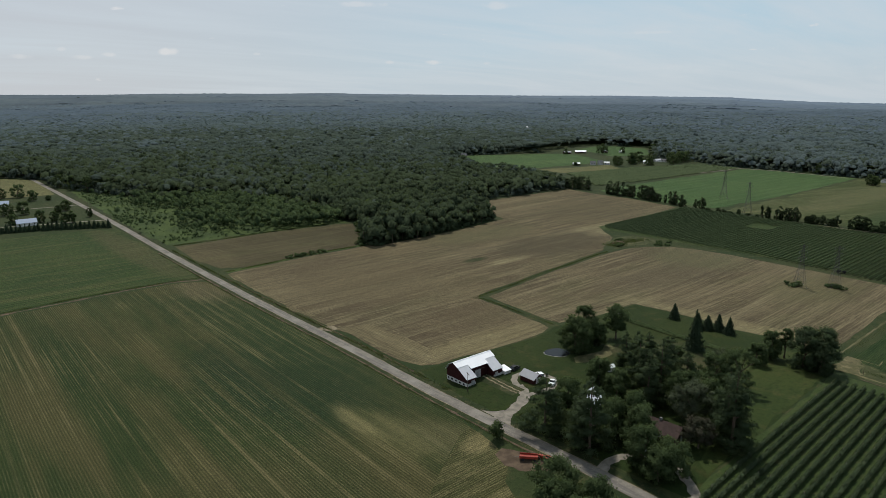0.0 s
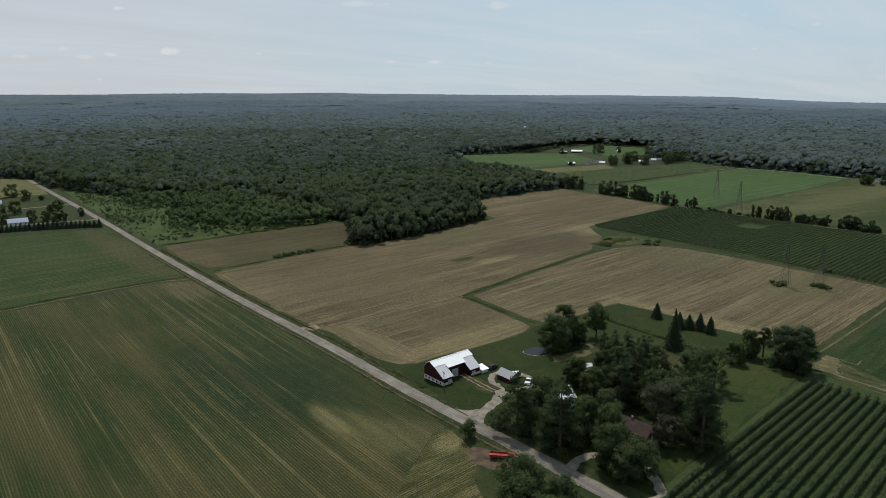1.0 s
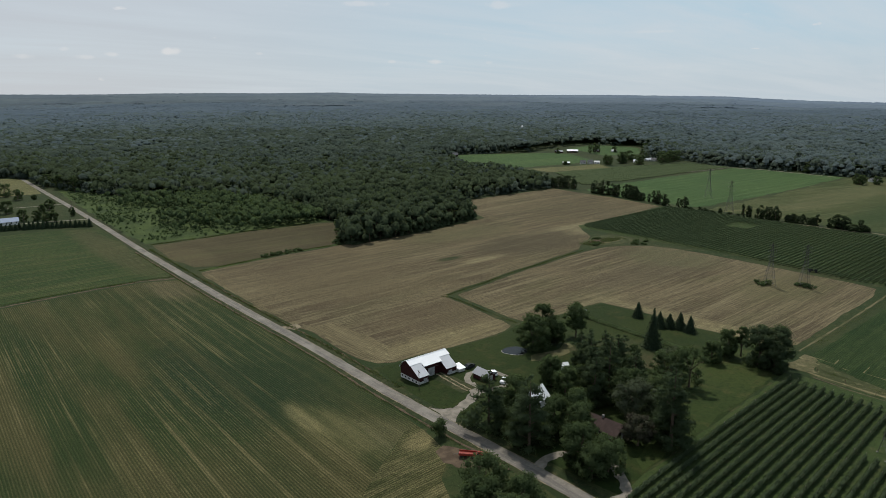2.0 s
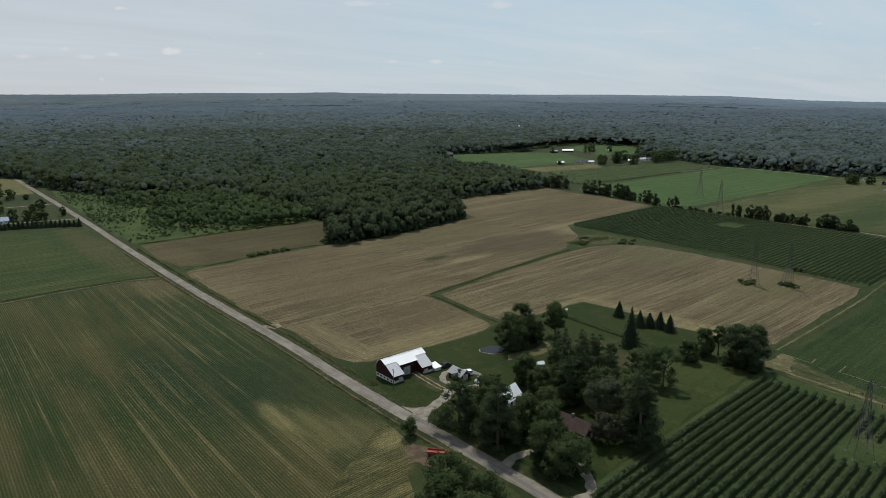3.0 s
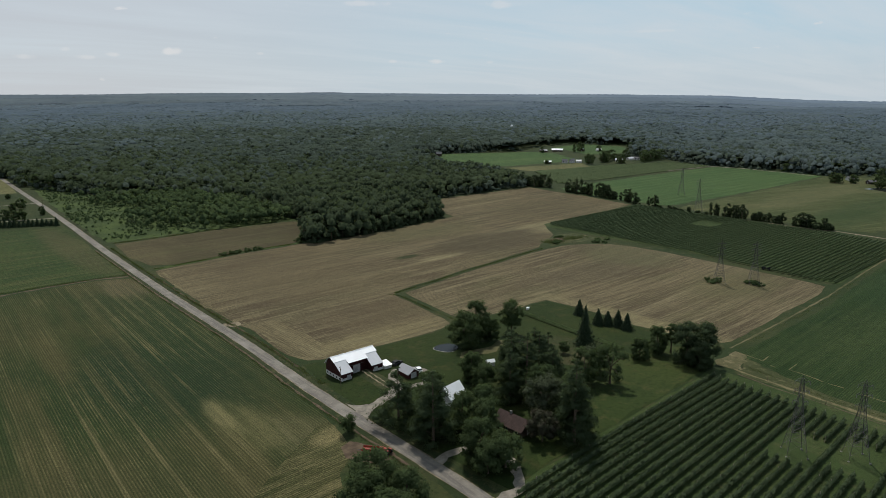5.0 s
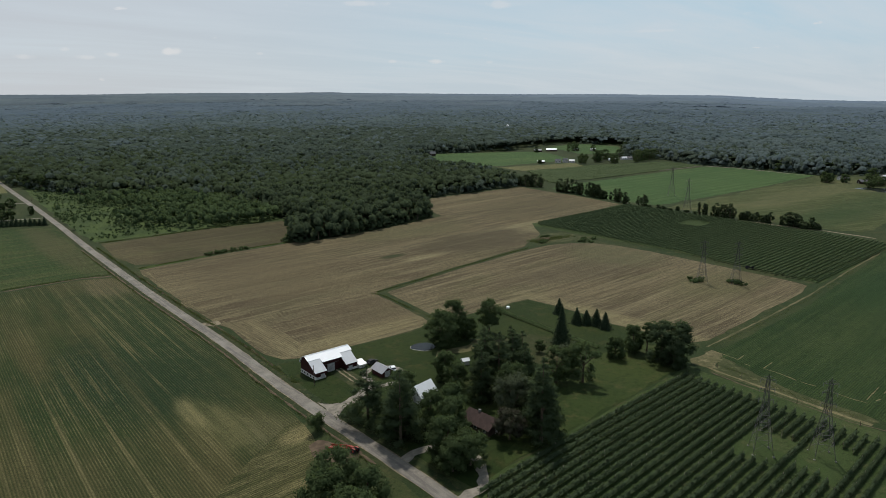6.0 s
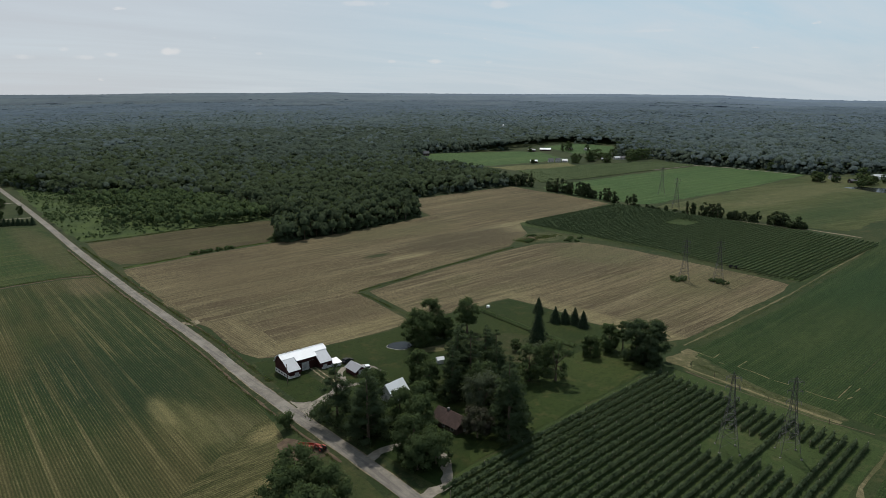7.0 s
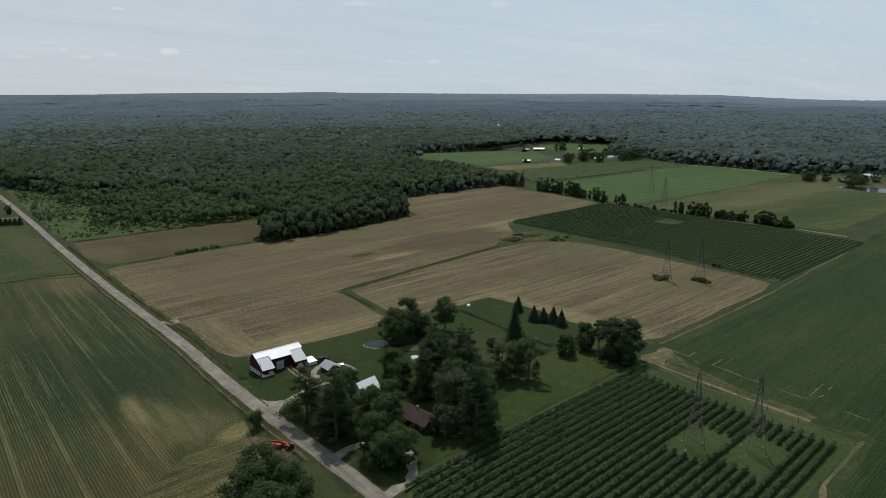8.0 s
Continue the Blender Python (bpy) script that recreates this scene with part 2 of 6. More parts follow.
def crop_mat():
    """Young crop drilled into old stubble: fine rows, long wheel marks, olive and bare stretches along the rows."""
    q, turn = Nodes("young crop in stubble"), 0.04

    def along(scale, length, detail=3, at=(0, 0, 0), rough=0.55):
        return q.noise(scale, detail, q.mapped(scale=(1.0, length, 1.0), turn=turn, at=at), rough)

    col = q.mix(q.ramp(q.noise(0.013, 5, rough=0.6), 0.36, 0.64), (0.015, 0.026, 0.008), (0.025, 0.034, 0.011))
    col = q.mix(q.ramp(along(0.05, 0.12, 4, (17, 3, 0)), 0.42, 0.64, 0.0, 0.85), col, (0.052, 0.046, 0.019))
    for x, y, rx, ry, c, amount in ((104, 205, 26, 50, (0.011, 0.022, 0.009), 0.9), (117, 275, 18, 70, (0.014, 0.027, 0.009), 0.8), (60, 120, 50, 40, (0.050, 0.044, 0.019), 0.45)):
        col = q.mix(q.math("MULTIPLY", q.spot(x, y, rx, ry), amount), col, c)
    thin = q.ramp(q.noise(0.02, 4), 0.40, 0.62, 0.25, 1.0)
    for scale, length, lo, hi, much, c in ((0.14, 0.035, 0.53, 0.68, 0.40, (0.066, 0.057, 0.024)), (0.42, 0.010, 0.57, 0.66, 0.60, (0.105, 0.090, 0.043)), (1.1, 0.012, 0.55, 0.66, 0.50, (0.100, 0.087, 0.040))):
        col = q.mix(q.math("MULTIPLY", q.math("MULTIPLY", q.ramp(along(scale, length, 2), lo, hi), thin), much), col, c)
    w = q.rows(0.80, turn, 0.5)
    gap = q.math("MULTIPLY", q.ramp(along(0.8, 0.25, 4), 0.42, 0.66, 0.12, 0.48), q.ramp(along(0.03, 0.3, 4), 0.36, 0.62, 0.25, 1.0))
    col = q.mix(q.math("MULTIPLY", q.ramp(w, 0.34, 0.08), gap), col, (0.112, 0.096, 0.046))
    col = q.mix(q.math("MULTIPLY", q.ramp(w, 0.45, 0.85), 0.42), col, (0.010, 0.019, 0.006))
    grain = along(0.6, 0.05)
    for x, y, rx, ry, c, amount in ((103.4, 159, 2.4, 12, (0.21, 0.18, 0.09), 0.45), (106, 150, 6, 20, (0.090, 0.082, 0.036), 0.55), (110, 140, 5, 16, (0.080, 0.074, 0.034), 0.5), (117, 129, 7, 15, (0.085, 0.078, 0.040), 0.5), (125, 332, 9, 24, (0.088, 0.070, 0.040), 0.6), (122, 162, 7, 30, (0.018, 0.028, 0.010), 0.5)):
        col = q.mix(q.math("MULTIPLY", q.math("MULTIPLY", q.spot(x, y, rx, ry), q.ramp(grain, 0.40, 0.60, 0.55, 1.0)), amount), col, c)
    fine = q.noise(3.2, 2, rough=0.7)
    col = q.mix(q.ramp(fine, 0.32, 0.68), q.mix(1.0, col, (0.70, 0.70, 0.70), "MULTIPLY"), q.mix(1.0, col, (1.5, 1.5, 1.45), "MULTIPLY"))
    return q.done(col, 0.95, q.math("ADD", w, fine), 0.45, 0.15, 0.08)


def leaf_mat(name, a, b, c, gloss=0.1, clump=0.09, trans=0.2, sheer=0.85, haze_sheen=0.0, twig=0.0):
    """Foliage: two greens by leaf, a third by clump, waxy leaves that mirror some sky and let some light through. A
    blue sheen stands in for haze on far woods.
    """
    q = Nodes(name)
    col = q.mix(q.island(), a, b)
    col = q.mix(q.ramp(q.noise(clump, 3), 0.38, 0.66, 0.0, 0.8), col, c)
    col = q.mix(q.ramp(q.noise(clump * 4.3, 2), 0.50, 0.68, 0.0, 0.55), col, tuple(v * 0.62 for v in a))
    relief = None
    if twig:
        relief = q.noise(twig, 4, rough=0.7)
        col = q.mix(q.ramp(relief, 0.36, 0.64), q.mix(1.0, col, (0.72, 0.74, 0.76), "MULTIPLY"), q.mix(1.0, col, (1.25, 1.24, 1.2), "MULTIPLY"))
    m = q.done(col, sheer, relief, 0.6, 0.9 / twig if twig else 0.1, gloss)
    q.b.inputs["Sheen Weight"].default_value, q.b.inputs["Sheen Roughness"].default_value = haze_sheen, 0.6
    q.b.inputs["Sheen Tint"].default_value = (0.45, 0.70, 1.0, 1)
    if trans:
        tr, mx = q.node("ShaderNodeBsdfTranslucent"), q.node("ShaderNodeMixShader")
        q.link(q.mix(0.4, col, (0.12, 0.17, 0.04)), tr.inputs["Color"])
        mx.inputs[0].default_value = trans
        q.link(q.b.outputs[0], mx.inputs[1]); q.link(tr.outputs[0], mx.inputs[2])
        q.link(mx.outputs[0], q.t.nodes["Material Output"].inputs["Surface"])
    return m


def plain_mat(name, color, rough=0.7, var=0.25, scale=0.8, spec=0.3, metal=0.0, bump=0.1):
    q = Nodes(name)
    n = q.noise(scale, 5)
    dark = tuple(v * (1 - var) for v in color)
    light = tuple(min(1, v * (1 + var * 0.6)) for v in color)
    col = q.mix(q.ramp(n, 0.3, 0.7), dark, light)
    col = q.mix(q.math("MULTIPLY", q.ramp(q.noise(scale * 9, 3), 0.5, 0.8), 0.35), col, dark)
    return q.done(col, rough, n, bump, 0.02, spec, metal)


def board_mat(name, color, pitch=0.25, horizontal=False):
    """Painted boards with weathering; pitch: metres from board to board."""
    q = Nodes(name)
    sep = q.node("ShaderNodeSeparateXYZ")
    q.link(q.pos, sep.inputs[0])
    along = sep.outputs["Z"] if horizontal else q.math("ADD", sep.outputs["X"], sep.outputs["Y"])
    saw = q.math("FRACT", q.math("MULTIPLY", along, 1 / pitch))
    joint = q.ramp(saw, 0.0, 0.14, 0.0, 1.0)
    n = q.noise(0.7, 5)
    col = q.mix(q.ramp(n, 0.3, 0.75), tuple(v * 0.7 for v in color), tuple(min(1, v * 1.15) for v in color))
    col = q.mix(joint, tuple(v * 0.35 for v in color), col)
    return q.done(col, 0.8, joint, 0.5, 0.02, 0.2)


def metal_roof_mat(name, color, pitch=0.6, axis="X", rust=0.1):
    q = Nodes(name)
    sep = q.node("ShaderNodeSeparateXYZ")
    q.link(q.pos, sep.inputs[0])
    saw = q.math("FRACT", q.math("MULTIPLY", sep.outputs[axis], 1 / pitch))
    rib = q.ramp(q.math("ABSOLUTE", q.math("SUBTRACT", saw, 0.5)), 0.38, 0.5, 0.0, 1.0)
    n = q.noise(0.5, 5)
    col = q.mix(q.ramp(n, 0.35, 0.75), tuple(v * 0.93 for v in color), color)
    col = q.mix(q.math("MULTIPLY", q.ramp(q.noise(1.6, 5), 0.62, 0.8), rust), col, (0.25, 0.14, 0.08))
    return q.done(col, 0.5, rib, 0.12, 0.02, 0.3)


def water_mat():
    q = Nodes("pond water")
    return q.done(q.mix(q.noise(0.3, 3), (0.010, 0.012, 0.012), (0.018, 0.021, 0.019)), 0.1, q.noise(1.4, 3), 0.05, 0.05, 0.06)


def road_mat():
    q = Nodes("worn asphalt")
    n = q.noise(0.25, 5)
    col = q.mix(q.ramp(n, 0.3, 0.7), (0.118, 0.106, 0.090), (0.168, 0.152, 0.128))
    lane = q.noise(0.9, 3, q.mapped(scale=(1.2, 0.05, 1), turn=0.03))
    col = q.mix(q.math("MULTIPLY", q.ramp(lane, 0.47, 0.60), 0.65), col, (0.085, 0.079, 0.071))
    col = q.mix(q.math("MULTIPLY", q.ramp(q.noise(1.6, 4, rough=0.7), 0.52, 0.66), 0.5), col, (0.22, 0.20, 0.165))
    col = q.mix(q.math("MULTIPLY", q.ramp(q.noise(0.06, 4), 0.52, 0.62), 0.35), col, (0.25, 0.235, 0.20))
    return q.done(col, 0.9, q.noise(9, 3), 0.3, 0.02, 0.2)


M = {}
M["meadow"] = grass_mat("meadow grass", (0.017, 0.027, 0.009), (0.026, 0.033, 0.012), (0.046, 0.044, 0.019))
M["lawn"] = grass_mat("mown lawn", (0.0115, 0.0205, 0.0048), (0.0175, 0.026, 0.0062), (0.032, 0.032, 0.0105), 1.1, 0.2)
# brighter, yellower copy of the lawn colour
M["lawn_pale"] = grass_mat("brighter lawn", (0.017, 0.028, 0.007), (0.025, 0.035, 0.009), (0.043, 0.042, 0.015), 1.4, 0.2)
M["lawn_worn"] = grass_mat("dry garden grass", (0.021, 0.027, 0.009), (0.034, 0.033, 0.014), (0.055, 0.045, 0.024), 1.6)
M["row_grass"] = grass_mat("grass between vines", (0.023, 0.037, 0.011), (0.030, 0.043, 0.014), (0.048, 0.050, 0.021), 1.6)
M["verge"] = grass_mat("rough verge grass", (0.016, 0.024, 0.009), (0.027, 0.032, 0.013), (0.060, 0.054, 0.026), 2.6)
M["dry_grass"] = grass_mat("dry trodden grass", (0.050, 0.050, 0.022), (0.085, 0.075, 0.040), (0.14, 0.12, 0.07), 2.4)
M["track"] = grass_mat("pale dry track", (0.075, 0.068, 0.034), (0.115, 0.098, 0.052), (0.165, 0.138, 0.080), 3.0)
M["margin"] = grass_mat("weedy field margin", (0.030, 0.036, 0.014), (0.046, 0.048, 0.021), (0.085, 0.078, 0.038), 3.0)
M["rough"] = grass_mat("rough wet grass", (0.024, 0.038, 0.012), (0.038, 0.056, 0.016), (0.056, 0.072, 0.024), 3.2)
M["crop"] = crop_mat()
M["headland"] = field_mat("pale stubble headland", (0.026, 0.031, 0.011), (0.045, 0.043, 0.017), (0.116, 0.100, 0.048), -1.50, 0.80, 0.6, 0.45, [(121, 123, 6, 5, (0.14, 0.118, 0.058), 0.6)], 0.02, 0.4, 0.7)
M["hay"] = field_mat("green hay field", (0.018, 0.033, 0.010), (0.026, 0.041, 0.012), (0.052, 0.054, 0.021), -1.575, 3.0, 0.85, 0.3,
                     [(128, 450, 10, 90, (0.056, 0.049, 0.024), 0.6)])
M["stubble"] = field_mat("dry tilled stubble", (0.056, 0.044, 0.026), (0.080, 0.064, 0.036), (0.142, 0.122, 0.070), -1.585, 1.5, 0.62, 0.45,
                         [(273, 284, 9, 3.6, (0.022, 0.028, 0.011), 1.0), (288, 270, 18, 4, (0.165, 0.146, 0.082), 0.6), (396, 300, 42, 5, (0.150, 0.132, 0.074), 0.6), (396, 284, 14, 12, (0.150, 0.132, 0.074), 0.6), (180, 182, 34, 9, (0.135, 0.116, 0.060), 0.6),
                          (345, 282, 46, 24, (0.043, 0.037, 0.022), 0.85), (470, 345, 60, 40, (0.060, 0.052, 0.028), 0.6), (200, 300, 40, 60, (0.062, 0.050, 0.028), 0.6), (205, 205, 40, 18, (0.064, 0.050, 0.029), 0.6), (330, 335, 50, 20, (0.062, 0.060, 0.030), 0.6)], 0.016, 0.4, 0.0, (0.060, 0.053, 0.028))
M["stubble_far"] = field_mat("dry field rows", (0.060, 0.048, 0.028), (0.082, 0.066, 0.038), (0.145, 0.124, 0.072), -1.60, 1.5, 0.62, 0.45,
                             [(360, 127, 36, 18, (0.062, 0.060, 0.028), 0.6), (274, 110, 7, 60, (0.155, 0.135, 0.070), 0.5), (262, 171, 26, 4, (0.150, 0.130, 0.072), 0.5), (330, 190, 50, 18, (0.050, 0.042, 0.026), 0.5), (375, 200, 22, 30, (0.060, 0.060, 0.030), 0.7)], 0.016, 0.4, 0.0, (0.066, 0.060, 0.030))
M["stubble_edge"] = field_mat("pale stubble headland by the road", (0.070, 0.057, 0.032), (0.092, 0.076, 0.042), (0.148, 0.128, 0.072), 0.02, 1.1, 0.6, 0.35, (), 0.03, 0.4, 0.0, (0.062, 0.053, 0.029))
M["soil"] = field_mat("brown ploughed soil", (0.037, 0.032, 0.017), (0.051, 0.043, 0.023), (0.081, 0.070, 0.035), -1.59, 1.5, 0.45, 0.3,
                      [(158, 400, 12, 34, (0.082, 0.069, 0.036), 0.35)], 0.016, 0.4, 0.0, (0.046, 0.046, 0.020))
M["beans"] = field_mat("green bean rows", (0.011, 0.024, 0.007), (0.016, 0.029, 0.008), (0.032, 0.046, 0.015), -1.63, 0.76, 0.55, 0.45, [(330, 40, 60, 30, (0.024, 0.036, 0.012), 0.6), (420, 60, 50, 24, (0.014, 0.030, 0.010), 0.7)], 0.014, 0.6, 0.0, (0.030, 0.042, 0.014))
M["pasture"] = field_mat("bright pasture", (0.027, 0.054, 0.017), (0.036, 0.065, 0.020), (0.060, 0.084, 0.031), -1.5, 12.0, 0.6, 0.3)
M["weeds"] = field_mat("weedy fallow", (0.027, 0.038, 0.012), (0.036, 0.044, 0.015), (0.080, 0.078, 0.036), -1.3, 5.0, 0.5, 0.1, [(710, 222, 120, 20, (0.085, 0.082, 0.040), 0.5), (640, 160, 110, 22, (0.020, 0.034, 0.011), 0.8)], 0.016, 0.35, 0.0, (0.058, 0.060, 0.026))
M["tan"] = field_mat("tan hay stubble", (0.064, 0.066, 0.028), (0.080, 0.078, 0.034), (0.12, 0.108, 0.052), -1.5, 4.0, 0.5, 0.1)
M["sand"] = plain_mat("sandy track", (0.165, 0.138, 0.092), 0.95, 0.5, 0.6, 0.1, 0, 0.3)
M["gravel"] = plain_mat("gravel drive", (0.185, 0.166, 0.136), 0.95, 0.3, 0.5, 0.1, 0, 0.3)
M["dirt"] = plain_mat("bare earth", (0.085, 0.062, 0.042), 0.95, 0.35, 0.4, 0.1, 0, 0.3)
M["road"] = road_mat()
M["water"] = water_mat()
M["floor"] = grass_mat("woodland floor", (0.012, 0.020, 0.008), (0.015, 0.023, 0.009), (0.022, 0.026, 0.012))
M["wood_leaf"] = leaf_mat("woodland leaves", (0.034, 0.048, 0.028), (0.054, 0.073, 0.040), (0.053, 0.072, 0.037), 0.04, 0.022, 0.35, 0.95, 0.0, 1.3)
# bluer, paler leaf copies for farther woods; aerial haze put into the colour
M["mid_leaf"] = leaf_mat("slightly hazed woodland leaves", (0.045, 0.060, 0.047), (0.061, 0.081, 0.060), (0.067, 0.086, 0.060), 0.04, 0.011, 0.35, 0.95, 0.04, 0.9)
M["far_leaf"] = leaf_mat("hazed far woodland leaves", (0.070, 0.092, 0.090), (0.080, 0.105, 0.100), (0.090, 0.114, 0.102), 0.04, 0.006, 0.35, 0.95, 0.08)
M["hill_leaf"] = leaf_mat("haze-blue hill woods", (0.084, 0.108, 0.124), (0.094, 0.120, 0.136), (0.104, 0.130, 0.142), 0.04, 0.004, 0.35, 0.95, 0.12)
M["broad_leaf"] = leaf_mat("broad leaves", (0.045, 0.067, 0.030), (0.056, 0.080, 0.035), (0.061, 0.085, 0.037), 0.03, 0.22, 0.4, 0.95)
M["pine_leaf"] = leaf_mat("pine needles", (0.039, 0.057, 0.031), (0.047, 0.067, 0.035), (0.051, 0.071, 0.037), 0.03, 0.25, 0.4, 0.95)
M["spruce_leaf"] = leaf_mat("spruce needles", (0.018, 0.030, 0.017), (0.028, 0.043, 0.023), (0.030, 0.046, 0.023), 0.06, 0.3, 0.08)
M["willow_leaf"] = leaf_mat("grey-green willow leaves", (0.054, 0.066, 0.041), (0.064, 0.078, 0.047), (0.068, 0.082, 0.049), 0.03, 0.3, 0.35, 0.95)
M["copper_leaf"] = leaf_mat("dull copper leaves", (0.034, 0.030, 0.022), (0.044, 0.040, 0.028), (0.036, 0.042, 0.024), 0.06, 0.3)
# paler copy of the vine leaf colour for the far rows
M["far_vine_leaf"] = leaf_mat("paler vine leaves", (0.066, 0.092, 0.047), (0.092, 0.122, 0.062), (0.098, 0.124, 0.064), 0.04, 0.2, 0.3, 0.95)
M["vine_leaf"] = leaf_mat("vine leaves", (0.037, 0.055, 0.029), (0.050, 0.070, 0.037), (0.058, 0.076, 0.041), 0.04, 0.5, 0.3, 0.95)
M["scrub_leaf"] = leaf_mat("scrub leaves", (0.040, 0.062, 0.028), (0.060, 0.088, 0.038), (0.072, 0.102, 0.043), 0.05, 0.05, 0.35, 0.95, 0.0, 2.2)
M["weed_leaf"] = leaf_mat("weeds and tall grass", (0.042, 0.056, 0.020), (0.072, 0.078, 0.032), (0.070, 0.084, 0.030), 0.04, 0.3, 0.45, 0.95)
M["bark"] = plain_mat("bark", (0.11, 0.085, 0.062), 0.9, 0.4, 3.0, 0.1, 0, 0.6)
M["post"] = plain_mat("weathered post", (0.22, 0.19, 0.15), 0.9, 0.3, 3.0)
M["red_board"] = board_mat("dark red barn boards", (0.040, 0.010, 0.009))
M["whitewash"] = plain_mat("whitewashed block", (0.50, 0.49, 0.465), 0.85, 0.15, 0.9)
M["white_board"] = board_mat("white clapboard", (0.66, 0.65, 0.62), 0.2, True)
M["white_roof"] = metal_roof_mat("white painted metal roof", (0.80, 0.81, 0.82))
M["grey_roof"] = metal_roof_mat("dull galvanised roof", (0.50, 0.51, 0.53), 0.6, "X", 0.15)
M["slate_roof"] = metal_roof_mat("grey ribbed roof", (0.27, 0.275, 0.29), 0.5, "Y", 0.1)
M["blue_roof"] = metal_roof_mat("pale blue metal roof", (0.17, 0.23, 0.33), 0.6, "X", 0.02)
M["brown_roof"] = board_mat("brown shingles", (0.050, 0.031, 0.026), 0.22, True)
M["dark_roof"] = board_mat("grey shingles", (0.12, 0.12, 0.125), 0.22, True)
M["door_grey"] = board_mat("grey sliding door", (0.38, 0.38, 0.37), 0.3)
M["dark_siding"] = board_mat("dark brown siding", (0.05, 0.034, 0.027), 0.2, True)
M["brick"] = plain_mat("chimney brick", (0.23, 0.10, 0.07), 0.9, 0.3, 4.0)
M["glass"] = Nodes("dark window glass").done((0.02, 0.024, 0.028), 0.06, spec=0.6)
M["black"] = plain_mat("black rubber", (0.02, 0.02, 0.021), 0.8, 0.2, 3)
M["car_white"] = Nodes("white car paint").done((0.72, 0.73, 0.74), 0.25, spec=0.5)
M["car_red"] = plain_mat("red machine paint", (0.26, 0.035, 0.022), 0.4, 0.3, 2.0)
M["steel"] = plain_mat("weathered lattice steel", (0.075, 0.073, 0.070), 0.6, 0.3, 1.2, 0.4, 0.4)
M["concrete"] = plain_mat("concrete footing", (0.2, 0.195, 0.18), 0.9, 0.2, 1.5)


# ---- geometry helpers ----
def gz(x, y):
    """Height of the ground: a low knoll under the farmstead, and wooded hills on the horizon."""
    x, y = np.asarray(x, float), np.asarray(y, float)
    sx = np.where(x < 150, 38.0, 80.0)
    k = np.maximum(4.5 * np.exp(-((x - 150) ** 2 / (2 * sx**2) + (y - 85) ** 2 / (2 * 70.0**2))) - 0.04, 0)
    d = np.hypot(x, y)
    az = np.arctan2(x * 0.7535 - y * 0.6575, x * 0.6575 + y * 0.7535)
    top = np.interp(np.degrees(az), [-40, -32, -17, -8.5, 0.7, 10, 18.5, 22.4, 25, 27.8, 32, 40], [70, 72, 74, 73, 59, 54, 49, 42, 28, 17, 11, 10])
    s = np.clip((d - 1900) / 2700, 0, 1)
    return k + top * s * s * (3 - 2 * s)


def gzf(x, y):
    return float(gz(x, y))


def as_mesh(name, V, F, material, smooth=False, normals=None):
    """A mesh from an array of places and a list of arrays of faces (triangles, quads); normals: soft shading for foliage."""
    me = bpy.data.meshes.new(name)
    V = np.asarray(V, np.float32)
    F = [np.asarray(f, np.int32) for f in (F if isinstance(F, (list, tuple)) else [F]) if len(f)]
    me.vertices.add(len(V))
    me.vertices.foreach_set("co", V.ravel())
    loops = np.concatenate([f.ravel() for f in F])
    sizes = np.concatenate([np.full(len(f), f.shape[1], np.int32) for f in F])
    me.loops.add(len(loops))
    me.loops.foreach_set("vertex_index", loops)
    me.polygons.add(len(sizes))
    me.polygons.foreach_set("loop_start", np.concatenate([[0], np.cumsum(sizes)[:-1]]).astype(np.int32))
    me.materials.append(material)
    me.update(calc_edges=True)
    if normals is not None:
        me.normals_split_custom_set_from_vertices(np.asarray(normals, np.float32))
    elif not smooth:
        me.shade_flat()
    return me


